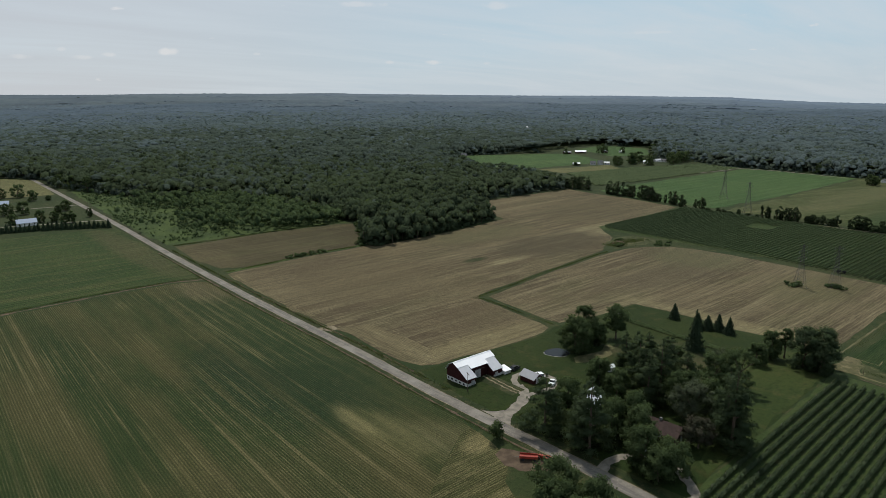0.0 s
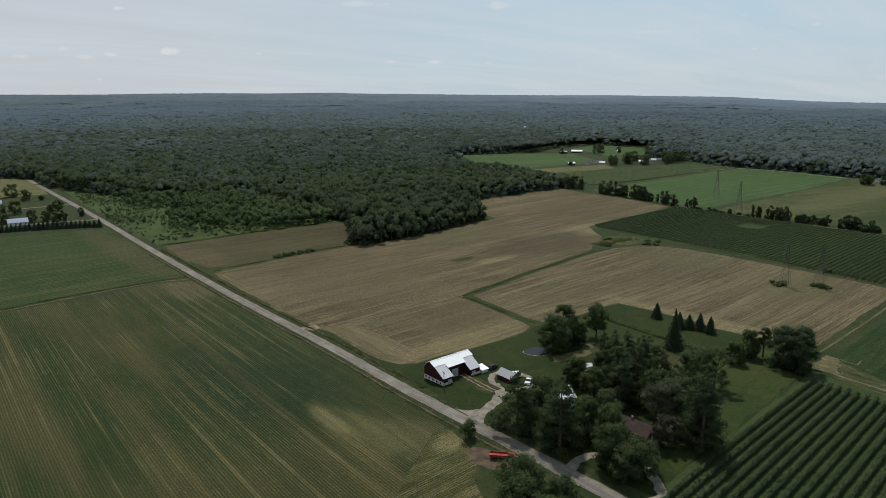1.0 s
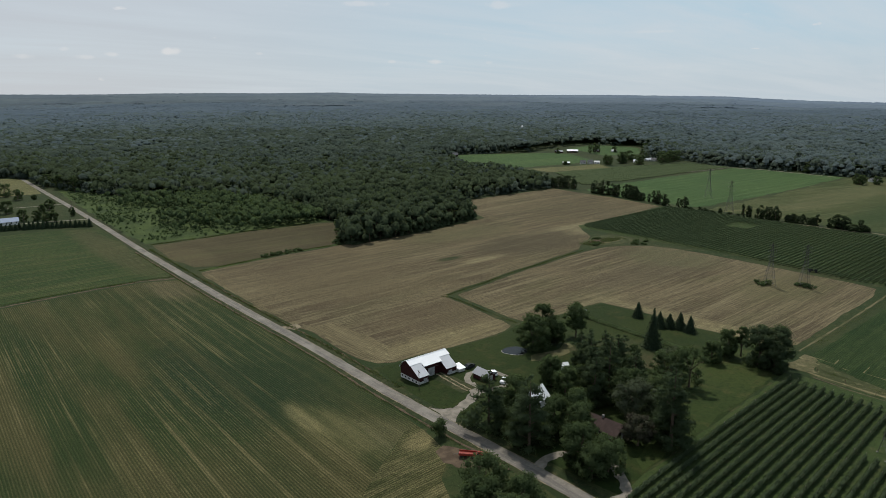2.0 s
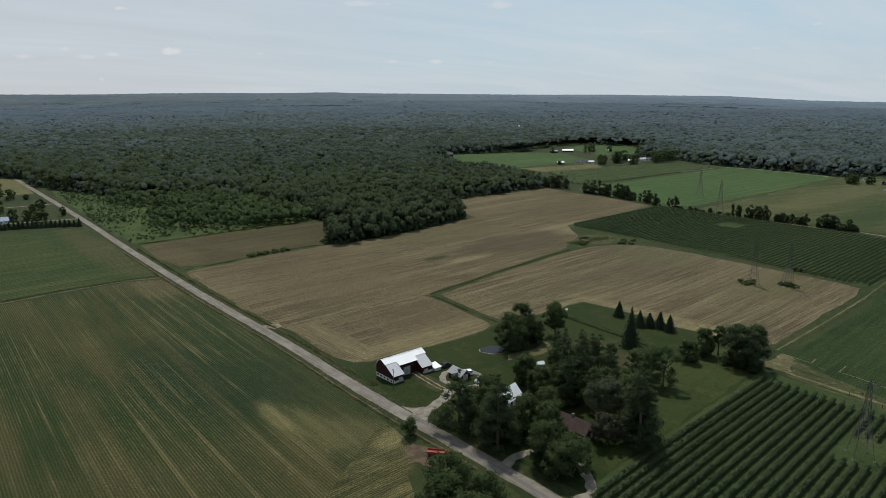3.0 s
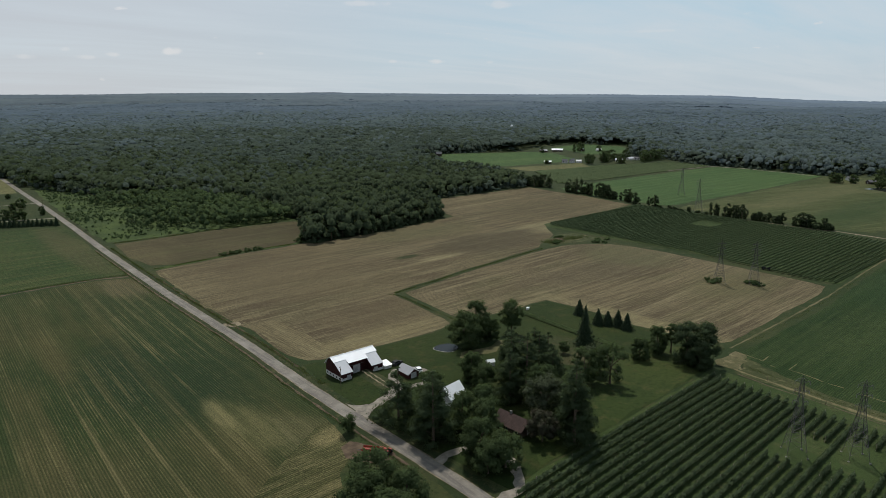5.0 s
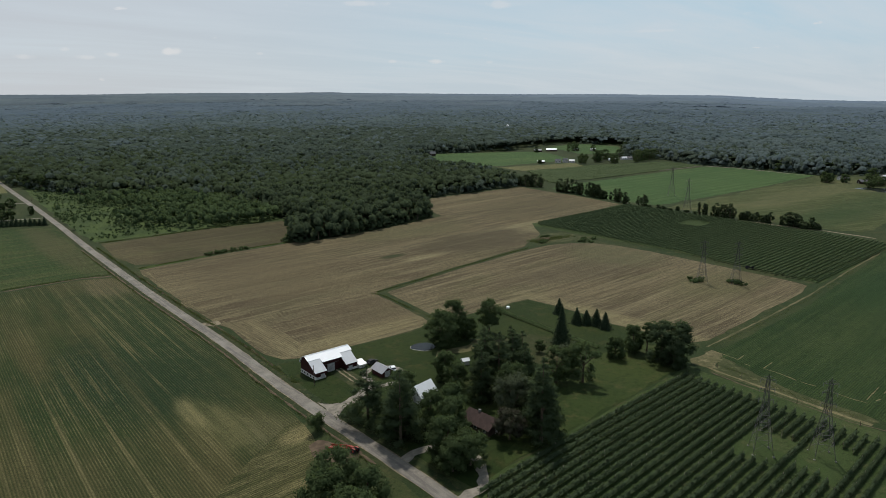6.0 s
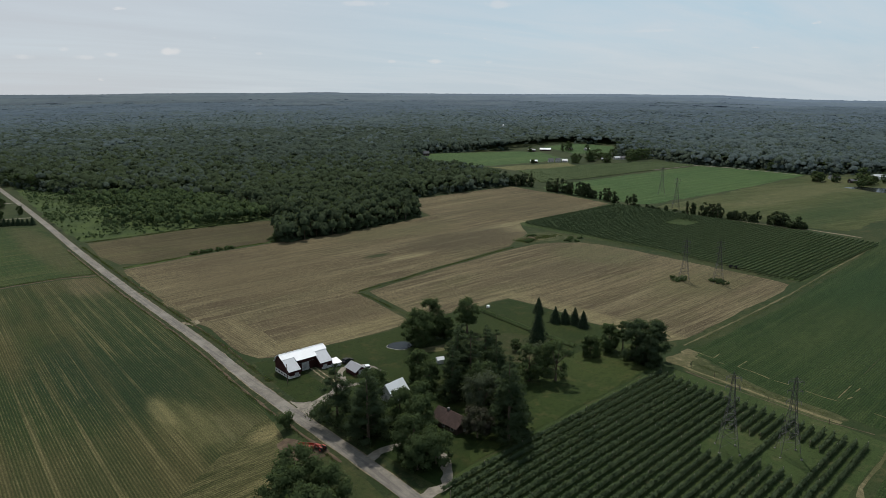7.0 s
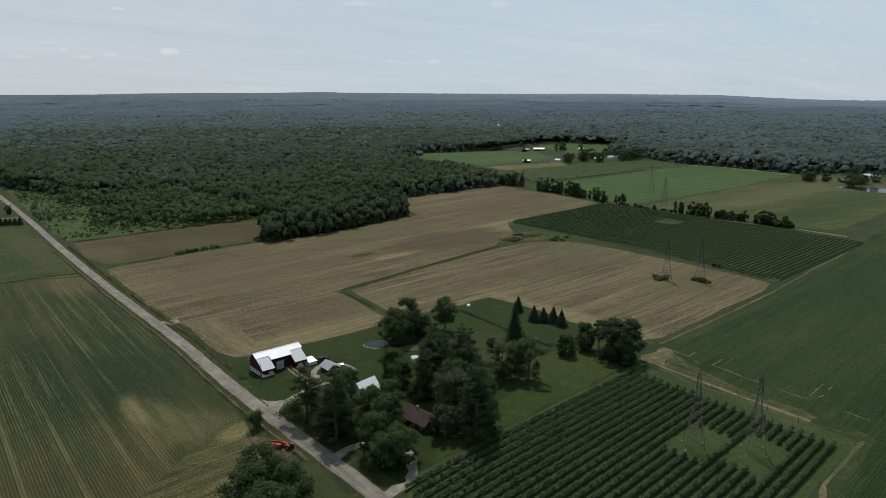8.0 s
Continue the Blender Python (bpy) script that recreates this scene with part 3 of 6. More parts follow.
class Geo:
    """Collects simple solids, bevelled or tapered, into one mesh."""

    def __init__(self):
        self.v, self.f, self.n = [], {}, 0

    def add(self, V, F):
        V = np.asarray(V, float)
        for f in F:
            self.f.setdefault(len(f), []).append([i + self.n for i in f])
        self.v.append(V)
        self.n += len(V)
        return self

    def array(self, V, F):
        F = np.asarray(F) + self.n
        self.f.setdefault(F.shape[1], []).extend(F.tolist())
        self.v.append(np.asarray(V, float))
        self.n += len(V)
        return self

    def box(self, x0, y0, z0, x1, y1, z1):
        V = [(x, y, z) for z in (z0, z1) for y in (y0, y1) for x in (x0, x1)]
        return self.add(V, [(0, 2, 3, 1), (4, 5, 7, 6), (0, 1, 5, 4), (2, 6, 7, 3), (0, 4, 6, 2), (1, 3, 7, 5)])

    def prism(self, pts, axis, a, b):
        """A polygon of (u, z) pushed along x or y from a to b."""
        k = len(pts)
        put = (lambda u, z, w: (w, u, z)) if axis == "x" else (lambda u, z, w: (u, w, z))
        V = [put(u, z, a) for u, z in pts] + [put(u, z, b) for u, z in pts]
        return self.add(V, [tuple(range(k))[::-1], tuple(range(k, 2 * k))] + [(i, (i + 1) % k, k + (i + 1) % k, k + i) for i in range(k)])

    def tube(self, a, b, ra, rb, sides=6):
        a, b = Vector(a), Vector(b)
        d = (b - a).normalized()
        u = d.orthogonal().normalized()
        w = d.cross(u)
        V = [tuple(p + (u * math.cos(t) + w * math.sin(t)) * r) for p, r in ((a, ra), (b, rb)) for t in (2 * math.pi * i / sides for i in range(sides))]
        return self.add(V, [(i, (i + 1) % sides, sides + (i + 1) % sides, sides + i) for i in range(sides)] + [tuple(range(sides))[::-1], tuple(range(sides, 2 * sides))])

    def slab(self, p, q, r, s, t=0.12):
        """A sheet with thickness through four corners."""
        p, q, r, s = (Vector(c) for c in (p, q, r, s))
        n = (q - p).cross(s - p).normalized() * t
        V = [tuple(c) for c in (p, q, r, s)] + [tuple(c - n) for c in (p, q, r, s)]
        return self.add(V, [(0, 1, 2, 3), (7, 6, 5, 4), (0, 4, 5, 1), (1, 5, 6, 2), (2, 6, 7, 3), (3, 7, 4, 0)])

    def mesh(self, name, material, smooth=False):
        return as_mesh(name, np.concatenate(self.v), [np.array(f) for f in self.f.values()], material, smooth)


def part(name, geo, material, parent, label="", smooth=False):
    ob = new(name, geo.mesh(name, material, smooth) if isinstance(geo, Geo) else geo)
    ob.parent = parent
    if label:
        ob["label"] = label
    return ob


def thing(name, x, y, turn=0.0, label="", category="", group="", z=None):
    ob = new(name)
    ob.empty_display_size = 0.5
    ob.matrix_world = pose(x, y, gzf(x, y) if z is None else z, 0, 0, turn)
    return tagged(ob, label, category, group)


def inside(poly, x, y):
    x, y, hit = np.asarray(x), np.asarray(y), np.zeros(np.shape(x), bool)
    for (ax, ay), (bx, by) in zip(poly, poly[1:] + poly[:1]):
        if ay != by:
            hit ^= ((ay > y) != (by > y)) & (x < (bx - ax) * (y - ay) / (by - ay) + ax)
    return hit


def wobbled(poly, step, amount, seed):
    """The outline cut into short lengths and made a little uneven."""
    rng, out = np.random.default_rng(seed), []
    for (ax, ay), (bx, by) in zip(poly, poly[1:] + poly[:1]):
        n = max(1, int(math.hypot(bx - ax, by - ay) / step))
        for i in range(n):
            k = i / n
            j = rng.normal(0, amount, 2) if i else np.zeros(2)
            out.append((ax + (bx - ax) * k + j[0], ay + (by - ay) * k + j[1]))
    return out


LAY = 0.4   # thickness of laid ground, against its nominal lift


def sheet(name, poly, material, lift, label="", category="field", step=7.0, amount=0.5, seed=1, kind="structure", cut=5.0):
    """A piece of ground that follows the land: a polygon cut in strips and laid on it."""
    pts = wobbled(poly, step, amount, seed)
    bm = bmesh.new()
    face = bm.faces.new([bm.verts.new((x, y, 0)) for x, y in pts])
    xs, ys = [p[0] for p in pts], [p[1] for p in pts]
    for axis, lo, hi, near in ((0, min(xs), max(xs), (30, 320)), (1, min(ys), max(ys), (-40, 230))):
        c = max(lo, near[0]) + cut
        while c < min(hi, near[1]):
            co, no = [0, 0, 0], [0, 0, 0]
            co[axis], no[axis] = c, 1
            bmesh.ops.bisect_plane(bm, geom=bm.verts[:] + bm.edges[:] + bm.faces[:], plane_co=co, plane_no=no)
            c += cut
    bmesh.ops.triangulate(bm, faces=bm.faces[:])
    for v in bm.verts:
        v.co.z = gzf(v.co.x, v.co.y) + lift * LAY
    bm.normal_update()
    for f in bm.faces:
        if f.normal.z < 0:
            f.normal_flip()
    me = bpy.data.meshes.new(name)
    bm.to_mesh(me)
    bm.free()
    me.materials.append(material)
    return tagged(new(name, me), label, category, "", kind)


def band(name, line, width, material, lift, label="", category="track", amount=0.0, seed=3, step=4.0):
    """A strip of ground along a line, with uneven edges."""
    rng = np.random.default_rng(seed)
    pts = []
    for (ax, ay), (bx, by) in zip(line, line[1:]):
        n = max(1, int(math.hypot(bx - ax, by - ay) / step))
        pts += [(ax + (bx - ax) * i / n, ay + (by - ay) * i / n) for i in range(n)]
    pts = np.array(pts + [line[-1]], float)
    d = np.gradient(pts, axis=0)
    d /= np.linalg.norm(d, axis=1, keepdims=True)
    nrm = np.stack([-d[:, 1], d[:, 0]], 1)
    rows = []
    for k in (-1, -0.5, 0, 0.5, 1):
        off = k * width / 2 + (rng.normal(0, amount, len(pts)) if abs(k) == 1 else 0)
        p = pts + nrm * np.reshape(off, (-1, 1))
        rows.append(np.column_stack([p, gz(p[:, 0], p[:, 1]) + lift * LAY - (0.008 if abs(k) == 1 else 0)]))
    m = len(pts)
    i = np.arange(m - 1)
    F = np.concatenate([np.stack([a * m + i, a * m + i + 1, (a + 1) * m + i + 1, (a + 1) * m + i], 1)[:, ::-1] for a in range(4)])
    return tagged(new(name, as_mesh(name, np.concatenate(rows), F, material)), label, category, "", "structure")


# ---- foliage ----
def unit(v):
    return v / np.maximum(np.linalg.norm(v, axis=-1, keepdims=True), 1e-9)


def leaves(rng, P, N, size, spread=0.6):
    """Small leaf clusters, as kite-shaped blades at places P that face about N."""
    n = len(P)
    N = unit(N + rng.normal(0, spread, (n, 3)))
    a = unit(np.cross(N, rng.normal(0, 1, (n, 3))))
    b = np.cross(N, a)
    s = (size * rng.uniform(0.55, 1.35, n))[:, None]
    V = np.stack([P + a * s, P + b * s * 0.62, P - a * s * 0.8, P - b * s * 0.62], 1).reshape(-1, 3)
    return V, np.arange(4 * n).reshape(-1, 4)


ICO = None


def ico():
    global ICO
    if ICO is None:
        bm = bmesh.new()
        bmesh.ops.create_icosphere(bm, subdivisions=1, radius=1)
        V = np.array([v.co[:] for v in bm.verts])
        F = np.array([[v.index for v in f.verts] for f in bm.faces])
        bm.free()
        ICO = V, F
    return ICO


def blobs_mesh(rng, C, R, n, size, flat=0.8, core=0.6, up=0.35):
    """Leaf clusters over a set of uneven rounded clumps, with a dark core in each; also soft normals."""
    w = R**2 / (R**2).sum()
    k = rng.choice(len(C), n, p=w)
    d = rng.normal(0, 1, (n, 3))
    d[:, 2] += up
    d = unit(d)
    r = R[k] * (0.62 + 0.62 * rng.random(n) ** 1.4)
    P = C[k] + d * r[:, None] * np.array([1, 1, flat])
    mid = np.average(C, axis=0, weights=w)
    out = unit(P - mid)
    soft = unit(d * 0.8 + out * 0.7 + np.array([0, 0, 0.45]))
    V, F = leaves(rng, P, soft, size, 0.5)
    iv, itri = ico()
    cv = (C[:, None] + iv[None] * (R * core)[:, None, None] * np.array([1, 1, flat]) * rng.uniform(0.8, 1.1, (len(C), len(iv), 1))).reshape(-1, 3)
    cf = (itri[None] + (np.arange(len(C)) * len(iv))[:, None, None]).reshape(-1, 3)
    N = np.concatenate([np.repeat(unit(soft + rng.normal(0, 0.22, (n, 3))), 4, axis=0), np.tile(unit(iv * 0.8 + np.array([0, 0, 0.6])), (len(C), 1))])
    return np.concatenate([V, cv]), [F, cf + len(V)], N


def trunk_geo(rng, h, r, lean=0.0, limbs=(), top=0.55):
    g = Geo()
    p = Vector((0, 0, -0.3))
    bends = 4
    pts = [p]
    for i in range(bends):
        p = Vector((rng.normal(0, 0.03 * h) * (i > 0) * 0.4 + lean * i, rng.normal(0, 0.03 * h) * 0.4, h * top * (i + 1) / bends))
        pts.append(p)
    for i in range(bends):
        g.tube(pts[i], pts[i + 1], r * (1.25 if i == 0 else 1 - 0.18 * i), r * (1 - 0.18 * (i + 1)), 8)
    for c in limbs:
        s = pts[rng.integers(2, bends)]
        mid = (s + Vector(c)) / 2 + Vector((0, 0, 0.06 * h))
        g.tube(s, mid, r * 0.45, r * 0.28, 5)
        g.tube(mid, c, r * 0.28, r * 0.08, 5)
    return g


def broad_tree(x, y, h, r, seed, leaf="broad_leaf", name="tree", label="", low=0.22, n=2600, size=0.36, airy=1.0, group=""):
    """A broadleaf tree: trunk, limbs, and a crown of clumps."""
    rng = np.random.default_rng(seed)
    t = thing(name, x, y, rng.uniform(0, 360), label, "tree", group)
    m = int(52 * airy) + 10
    if size < 0.5:
        n, size = int(n * 1.45), size * 0.77
    up = rng.uniform(0, 1, m)
    out = np.sin(math.pi * (0.16 + 0.78 * up)) ** 0.7 * np.sqrt(rng.uniform(0.05, 0.85, m)) * r
    turn = rng.uniform(0, 2 * math.pi, m)
    C = np.stack([out * np.cos(turn), out * np.sin(turn), h * (low + (1 - low) * up)], 1)
    R = rng.uniform(0.17, 0.33, m) * r * (1 if airy >= 1 else 0.8)
    C[:, 2] = np.clip(C[:, 2], low * h + R * 0.7, h - R * 0.8)
    V, F, N = blobs_mesh(rng, C, R, n, size)
    part("trunk", trunk_geo(rng, h, 0.022 * h + 0.08, 0, C[rng.permutation(m)[:6]]), M["bark"], t)
    part("crown", as_mesh("crown", V, F, M[leaf], True, N), None, t)
    return t


def pine_tree(x, y, h, r, seed, label="", n=2600, group="", leaf="pine_leaf"):
    """A tall pine: a straight trunk and irregular whorls of flat, tufted boughs."""
    rng = np.random.default_rng(seed)
    t = thing("pine_tree", x, y, rng.uniform(0, 360), label, "tree", group)
    C, R, ends = [], [], []
    levels = int(h / 1.6)
    for i in range(levels):
        k = i / (levels - 1)
        z = h * (0.08 + 0.90 * k)
        reach = r * (1 - k) ** 0.6 * rng.uniform(0.75, 1.1) + 0.4
        for a in rng.uniform(0, 2 * math.pi, 6 if k < 0.8 else 3):
            q = reach * rng.uniform(0.45, 1.15)
            C.append((q * math.cos(a) * 0.75, q * math.sin(a) * 0.75, z + rng.normal(0, 0.3)))
            R.append((0.25 * reach + 0.5) * rng.uniform(0.8, 1.25))
            if rng.random() < 0.25:
                ends.append(C[-1])
    V, F, N = blobs_mesh(rng, np.array(C), np.array(R), int(n * 1.8), 0.27, 0.42, 0.55, 0.15)
    g = Geo()
    g.tube((0, 0, -0.3), (0, 0, h * 0.6), 0.02 * h + 0.06, 0.012 * h, 8).tube((0, 0, h * 0.6), (0, 0, h * 0.97), 0.012 * h, 0.02, 6)
    for e in ends[:12]:
        g.tube((0, 0, e[2] - 0.5), e, 0.09, 0.03, 5)
    part("trunk", g, M["bark"], t)
    part("crown", as_mesh("crown", V, F, M[leaf], True, N), None, t)
    return t


def spruce_tree(x, y, h, r, seed, label="", n=1500, group=""):
    """A spruce: a narrow cone of drooping boughs down to the ground."""
    rng = np.random.default_rng(seed)
    t = thing("spruce_tree", x, y, rng.uniform(0, 360), label, "tree", group)
    k = 1 - np.sqrt(rng.uniform(0, 1, n))
    tier = np.floor(k * h / 0.9)
    a = rng.uniform(0, 2 * math.pi, n)
    bough = 1 + 0.22 * np.sin(a * 7 + tier * 2.1) + 0.08 * rng.normal(0, 1, n)
    q = (r * (1 - k) + 0.12) * rng.uniform(0.62, 1.0, n) * bough
    z = 0.25 + k * (h - 0.25) - 0.18 * q
    P = np.stack([q * np.cos(a), q * np.sin(a), np.maximum(z, 0.1)], 1)
    V, F = leaves(rng, P, np.stack([np.cos(a), np.sin(a), np.full(n, 0.75)], 1), 0.34, 0.45)
    g = Geo().array(V, F)
    for i in range(6):
        z0 = 0.3 + h * 0.14 * i
        g.tube((0, 0, z0), (0, 0, z0 + h * 0.22), r * 0.72 * (1 - z0 / h), r * 0.3 * max(0.02, 1 - z0 / h - 0.2), 9)
    part("trunk", Geo().tube((0, 0, -0.3), (0, 0, h * 0.96), 0.018 * h + 0.04, 0.02, 8), M["bark"], t)
    part("crown", g, M["spruce_leaf"], t)
    return t


def shrub(x, y, h, r, seed, leaf="broad_leaf", name="shrub", label="", n=420, group=""):
    rng = np.random.default_rng(seed)
    t = thing(name, x, y, rng.uniform(0, 360), label, "shrub", group)
    m = 7
    C = np.column_stack([rng.normal(0, r * 0.42, (m, 2)), rng.uniform(0.3, 0.72, m) * h])
    V, F, N = blobs_mesh(rng, C, rng.uniform(0.3, 0.5, m) * r, n, 0.3)
    V[:, 2] = np.maximum(V[:, 2], 0)
    g = Geo()
    for c in C[:5]:
        g.tube((0, 0, -0.2), c, 0.07, 0.02, 5)
    part("stems", g, M["bark"], t)
    part("foliage", as_mesh("foliage", V, F, M[leaf], True, N), None, t)
    return t


def crown_kind(rng, shards, size, level):
    """A woodland crown in unit size: a lumpy dome, open below, and leafy shards lying over it."""
    bm = bmesh.new()
    bmesh.ops.create_icosphere(bm, subdivisions=level, radius=1)
    D = np.array([v.co[:] for v in bm.verts])
    T = np.array([[v.index for v in f.verts] for f in bm.faces])
    bm.free()
    B = unit(rng.normal(0, 1, (7, 3)) + np.array([0, 0, 0.5]))
    lump = 0.66 + 0.62 * np.maximum(0, (D[:, None] * B[None]).sum(-1) - 0.6).max(1) + rng.normal(0, 0.05, len(D))
    D = D * lump[:, None]
    T = T[D[T][:, :, 2].min(1) > -0.55]
    k = rng.integers(0, 7, shards)
    d = unit(B[k] * 1.1 + rng.normal(0, 0.55, (shards, 3)))
    d[:, 2] = np.maximum(d[:, 2], -0.45)
    r = 0.70 + 0.62 * np.maximum(0, (d[:, None] * B[None]).sum(-1) - 0.6).max(1)
    if shards:
        V, F = leaves(rng, d * (r * rng.uniform(0.9, 1.1, shards))[:, None], d, size, 0.42)
        Q = F.reshape(-1, 4)
        T = np.concatenate([Q[:, [0, 1, 2]], Q[:, [0, 2, 3]], T + len(V)])
        D = np.concatenate([V, D])
    return D, T


def scatter(X, Y, R, H, kinds, rng, sink=0.0, round_=1.05, up=0.6):
    """Crowns of some kinds at many places, as one array of places, of faces and of soft normals."""
    VV, FF, NN, base = [], [], [], 0
    which = rng.integers(0, len(kinds), len(X))
    for j, (V, F) in enumerate(kinds):
        s = np.nonzero(which == j)[0]
        if not len(s):
            continue
        a = rng.uniform(0, 2 * math.pi, len(s))
        c, n = np.cos(a)[:, None], np.sin(a)[:, None]
        x = (V[None, :, 0] * c - V[None, :, 1] * n) * R[s, None] + X[s, None]
        y = (V[None, :, 0] * n + V[None, :, 1] * c) * R[s, None] + Y[s, None]
        zr = np.minimum(R[s] * round_, H[s] * 0.5)
        z = V[None, :, 2] * zr[:, None] + (H[s] - zr - sink)[:, None] + gz(X[s], Y[s])[:, None]
        VV.append(np.stack([x, y, z], -1).reshape(-1, 3))
        D = unit(V)
        lift = up + rng.normal(0, 0.12, len(s))[:, None]
        NN.append(unit(np.stack([D[None, :, 0] * c - D[None, :, 1] * n, D[None, :, 0] * n + D[None, :, 1] * c, D[None, :, 2] + lift], -1).reshape(-1, 3)))
        FF.append((F[None] + base + (np.arange(len(s)) * len(V))[:, None, None]).reshape(-1, 3))
        base += len(s) * len(V)
    return np.concatenate(VV), np.concatenate(FF), np.concatenate(NN)


def hedge(rng, x0, y0, x1, y1, h0, h1, width, per_m, size, clump=0.28, core=1.0):
    """Leaf clusters along a line, lumpy in height and width, with a core."""
    L = math.hypot(x1 - x0, y1 - y0)
    n = int(L * per_m)
    t = rng.uniform(0, 1, n)
    ux, uy = (x1 - x0) / L, (y1 - y0) / L
    lump = 1 - clump + clump * np.sin(t * L * 2.4 + 2 * np.sin(t * L * 0.7 + rng.uniform(0, 6))) + rng.normal(0, 0.12, n)
    a = rng.uniform(-0.2, math.pi + 0.2, n)
    off = np.cos(a) * width / 2 * lump
    z = h0 + (h1 - h0) * (0.25 + 0.75 * np.maximum(np.sin(a), 0) * lump) * rng.uniform(0.75, 1.05, n)
    x, y = x0 + ux * t * L - uy * off, y0 + uy * t * L + ux * off
    N = np.stack([-uy * np.cos(a), ux * np.cos(a), np.sin(a) + 0.2], 1)
    V, F = leaves(rng, np.stack([x, y, z + gz(x, y)], 1), N, size, 0.55)
    k = max(2, int(L / 2.0))
    s = np.linspace(0, 1, k)
    cx, cy = x0 + (x1 - x0) * s, y0 + (y1 - y0) * s
    g = gz(cx, cy)
    ring = []
    for o, z in ((-0.36, 0.25), (-0.2, 0.8), (0.2, 0.8), (0.36, 0.25)):
        o, z = o * core, z * core
        w = width * o * rng.uniform(0.7, 1.1, k)
        ring.append(np.stack([cx - uy * w, cy + ux * w, g + h0 + (h1 - h0) * z * rng.uniform(0.8, 1.05, k)], 1))
    i = np.arange(k - 1)
    CF = np.concatenate([np.stack([q * k + i, q * k + i + 1, (q + 1) * k + i + 1, (q + 1) * k + i], 1) for q in range(3)])
    soft = np.repeat(unit(N + rng.normal(0, 0.2, N.shape)), 4, axis=0)
    return np.concatenate([V, *ring]), np.concatenate([F, CF + len(V)]), np.concatenate([soft, np.tile((0.0, 0.0, 1.0), (4 * k, 1))])


# ---- ground and fields ----
def build_ground():
    fine_x, fine_y = np.arange(-60, 460, 4.0), np.arange(-80, 400, 4.0)
    out = np.array([480, 520, 580, 660, 760, 900, 1100, 1350, 1650, 1950, 2200, 2450, 2700, 2950, 3200, 3450, 3700, 3950, 4200, 4450, 4700, 4950.0])
    xs = np.concatenate([-out[::-1] + 380, fine_x, out])
    ys = np.concatenate([-out[::-1] + 380, fine_y, out - 60])
    X, Y = np.meshgrid(xs, ys)
    V = np.stack([X, Y, gz(X, Y)], -1).reshape(-1, 3)
    n, m = len(xs), len(ys)
    i, j = np.meshgrid(np.arange(n - 1), np.arange(m - 1))
    a = (j * n + i).ravel()
    tagged(new("ground", as_mesh("ground", V, np.stack([a, a + 1, a + n + 1, a + n], 1), M["meadow"], True)),
           "rolling green meadow ground reaching to wooded hills", "ground", "", "structure")


build_ground()

ROAD = [(126.8, -120), (129.2, 20), (130.9, 75), (131.1, 95), (131.5, 122), (132.0, 137), (132.9, 155), (134.4, 175), (136.3, 200), (137.6, 228), (138.0, 255), (138.6, 300), (140.0, 350), (142.6, 430), (147.2, 530), (151.0, 635), (154.5, 765), (158.0, 880), (164, 1100)]
band("road", [(x - 0.4, y) for x, y in ROAD], 4.15, M["road"], 0.14, "worn grey two-lane country road between fields", "road", 0.06)
for side in (-1, 1):
    band("verge", [(x + side * 3.4, y) for x, y in ROAD], 2.2, M["verge"], 0.07, "rough gravel and grass road verge", "verge", 0.35, 5 + side)
    band("road_shoulder", [(x - 0.4 + side * 2.1, y) for x, y in ROAD], 0.4, M["sand"], 0.12, "thin gravel shoulder of the road", "shoulder", 0.12, 15 + side)
band("roadside_ditch", [(x - 4.7, y) for x, y in ROAD[3:14]], 0.8, M["dirt"], 0.1, "dry brown roadside ditch", "ditch", 0.22, 18)
band("roadside_ditch", [(x + 4.9, y) for x, y in ROAD[7:13]], 0.6, M["dirt"], 0.1, "dry brown roadside ditch", "ditch", 0.2, 19)

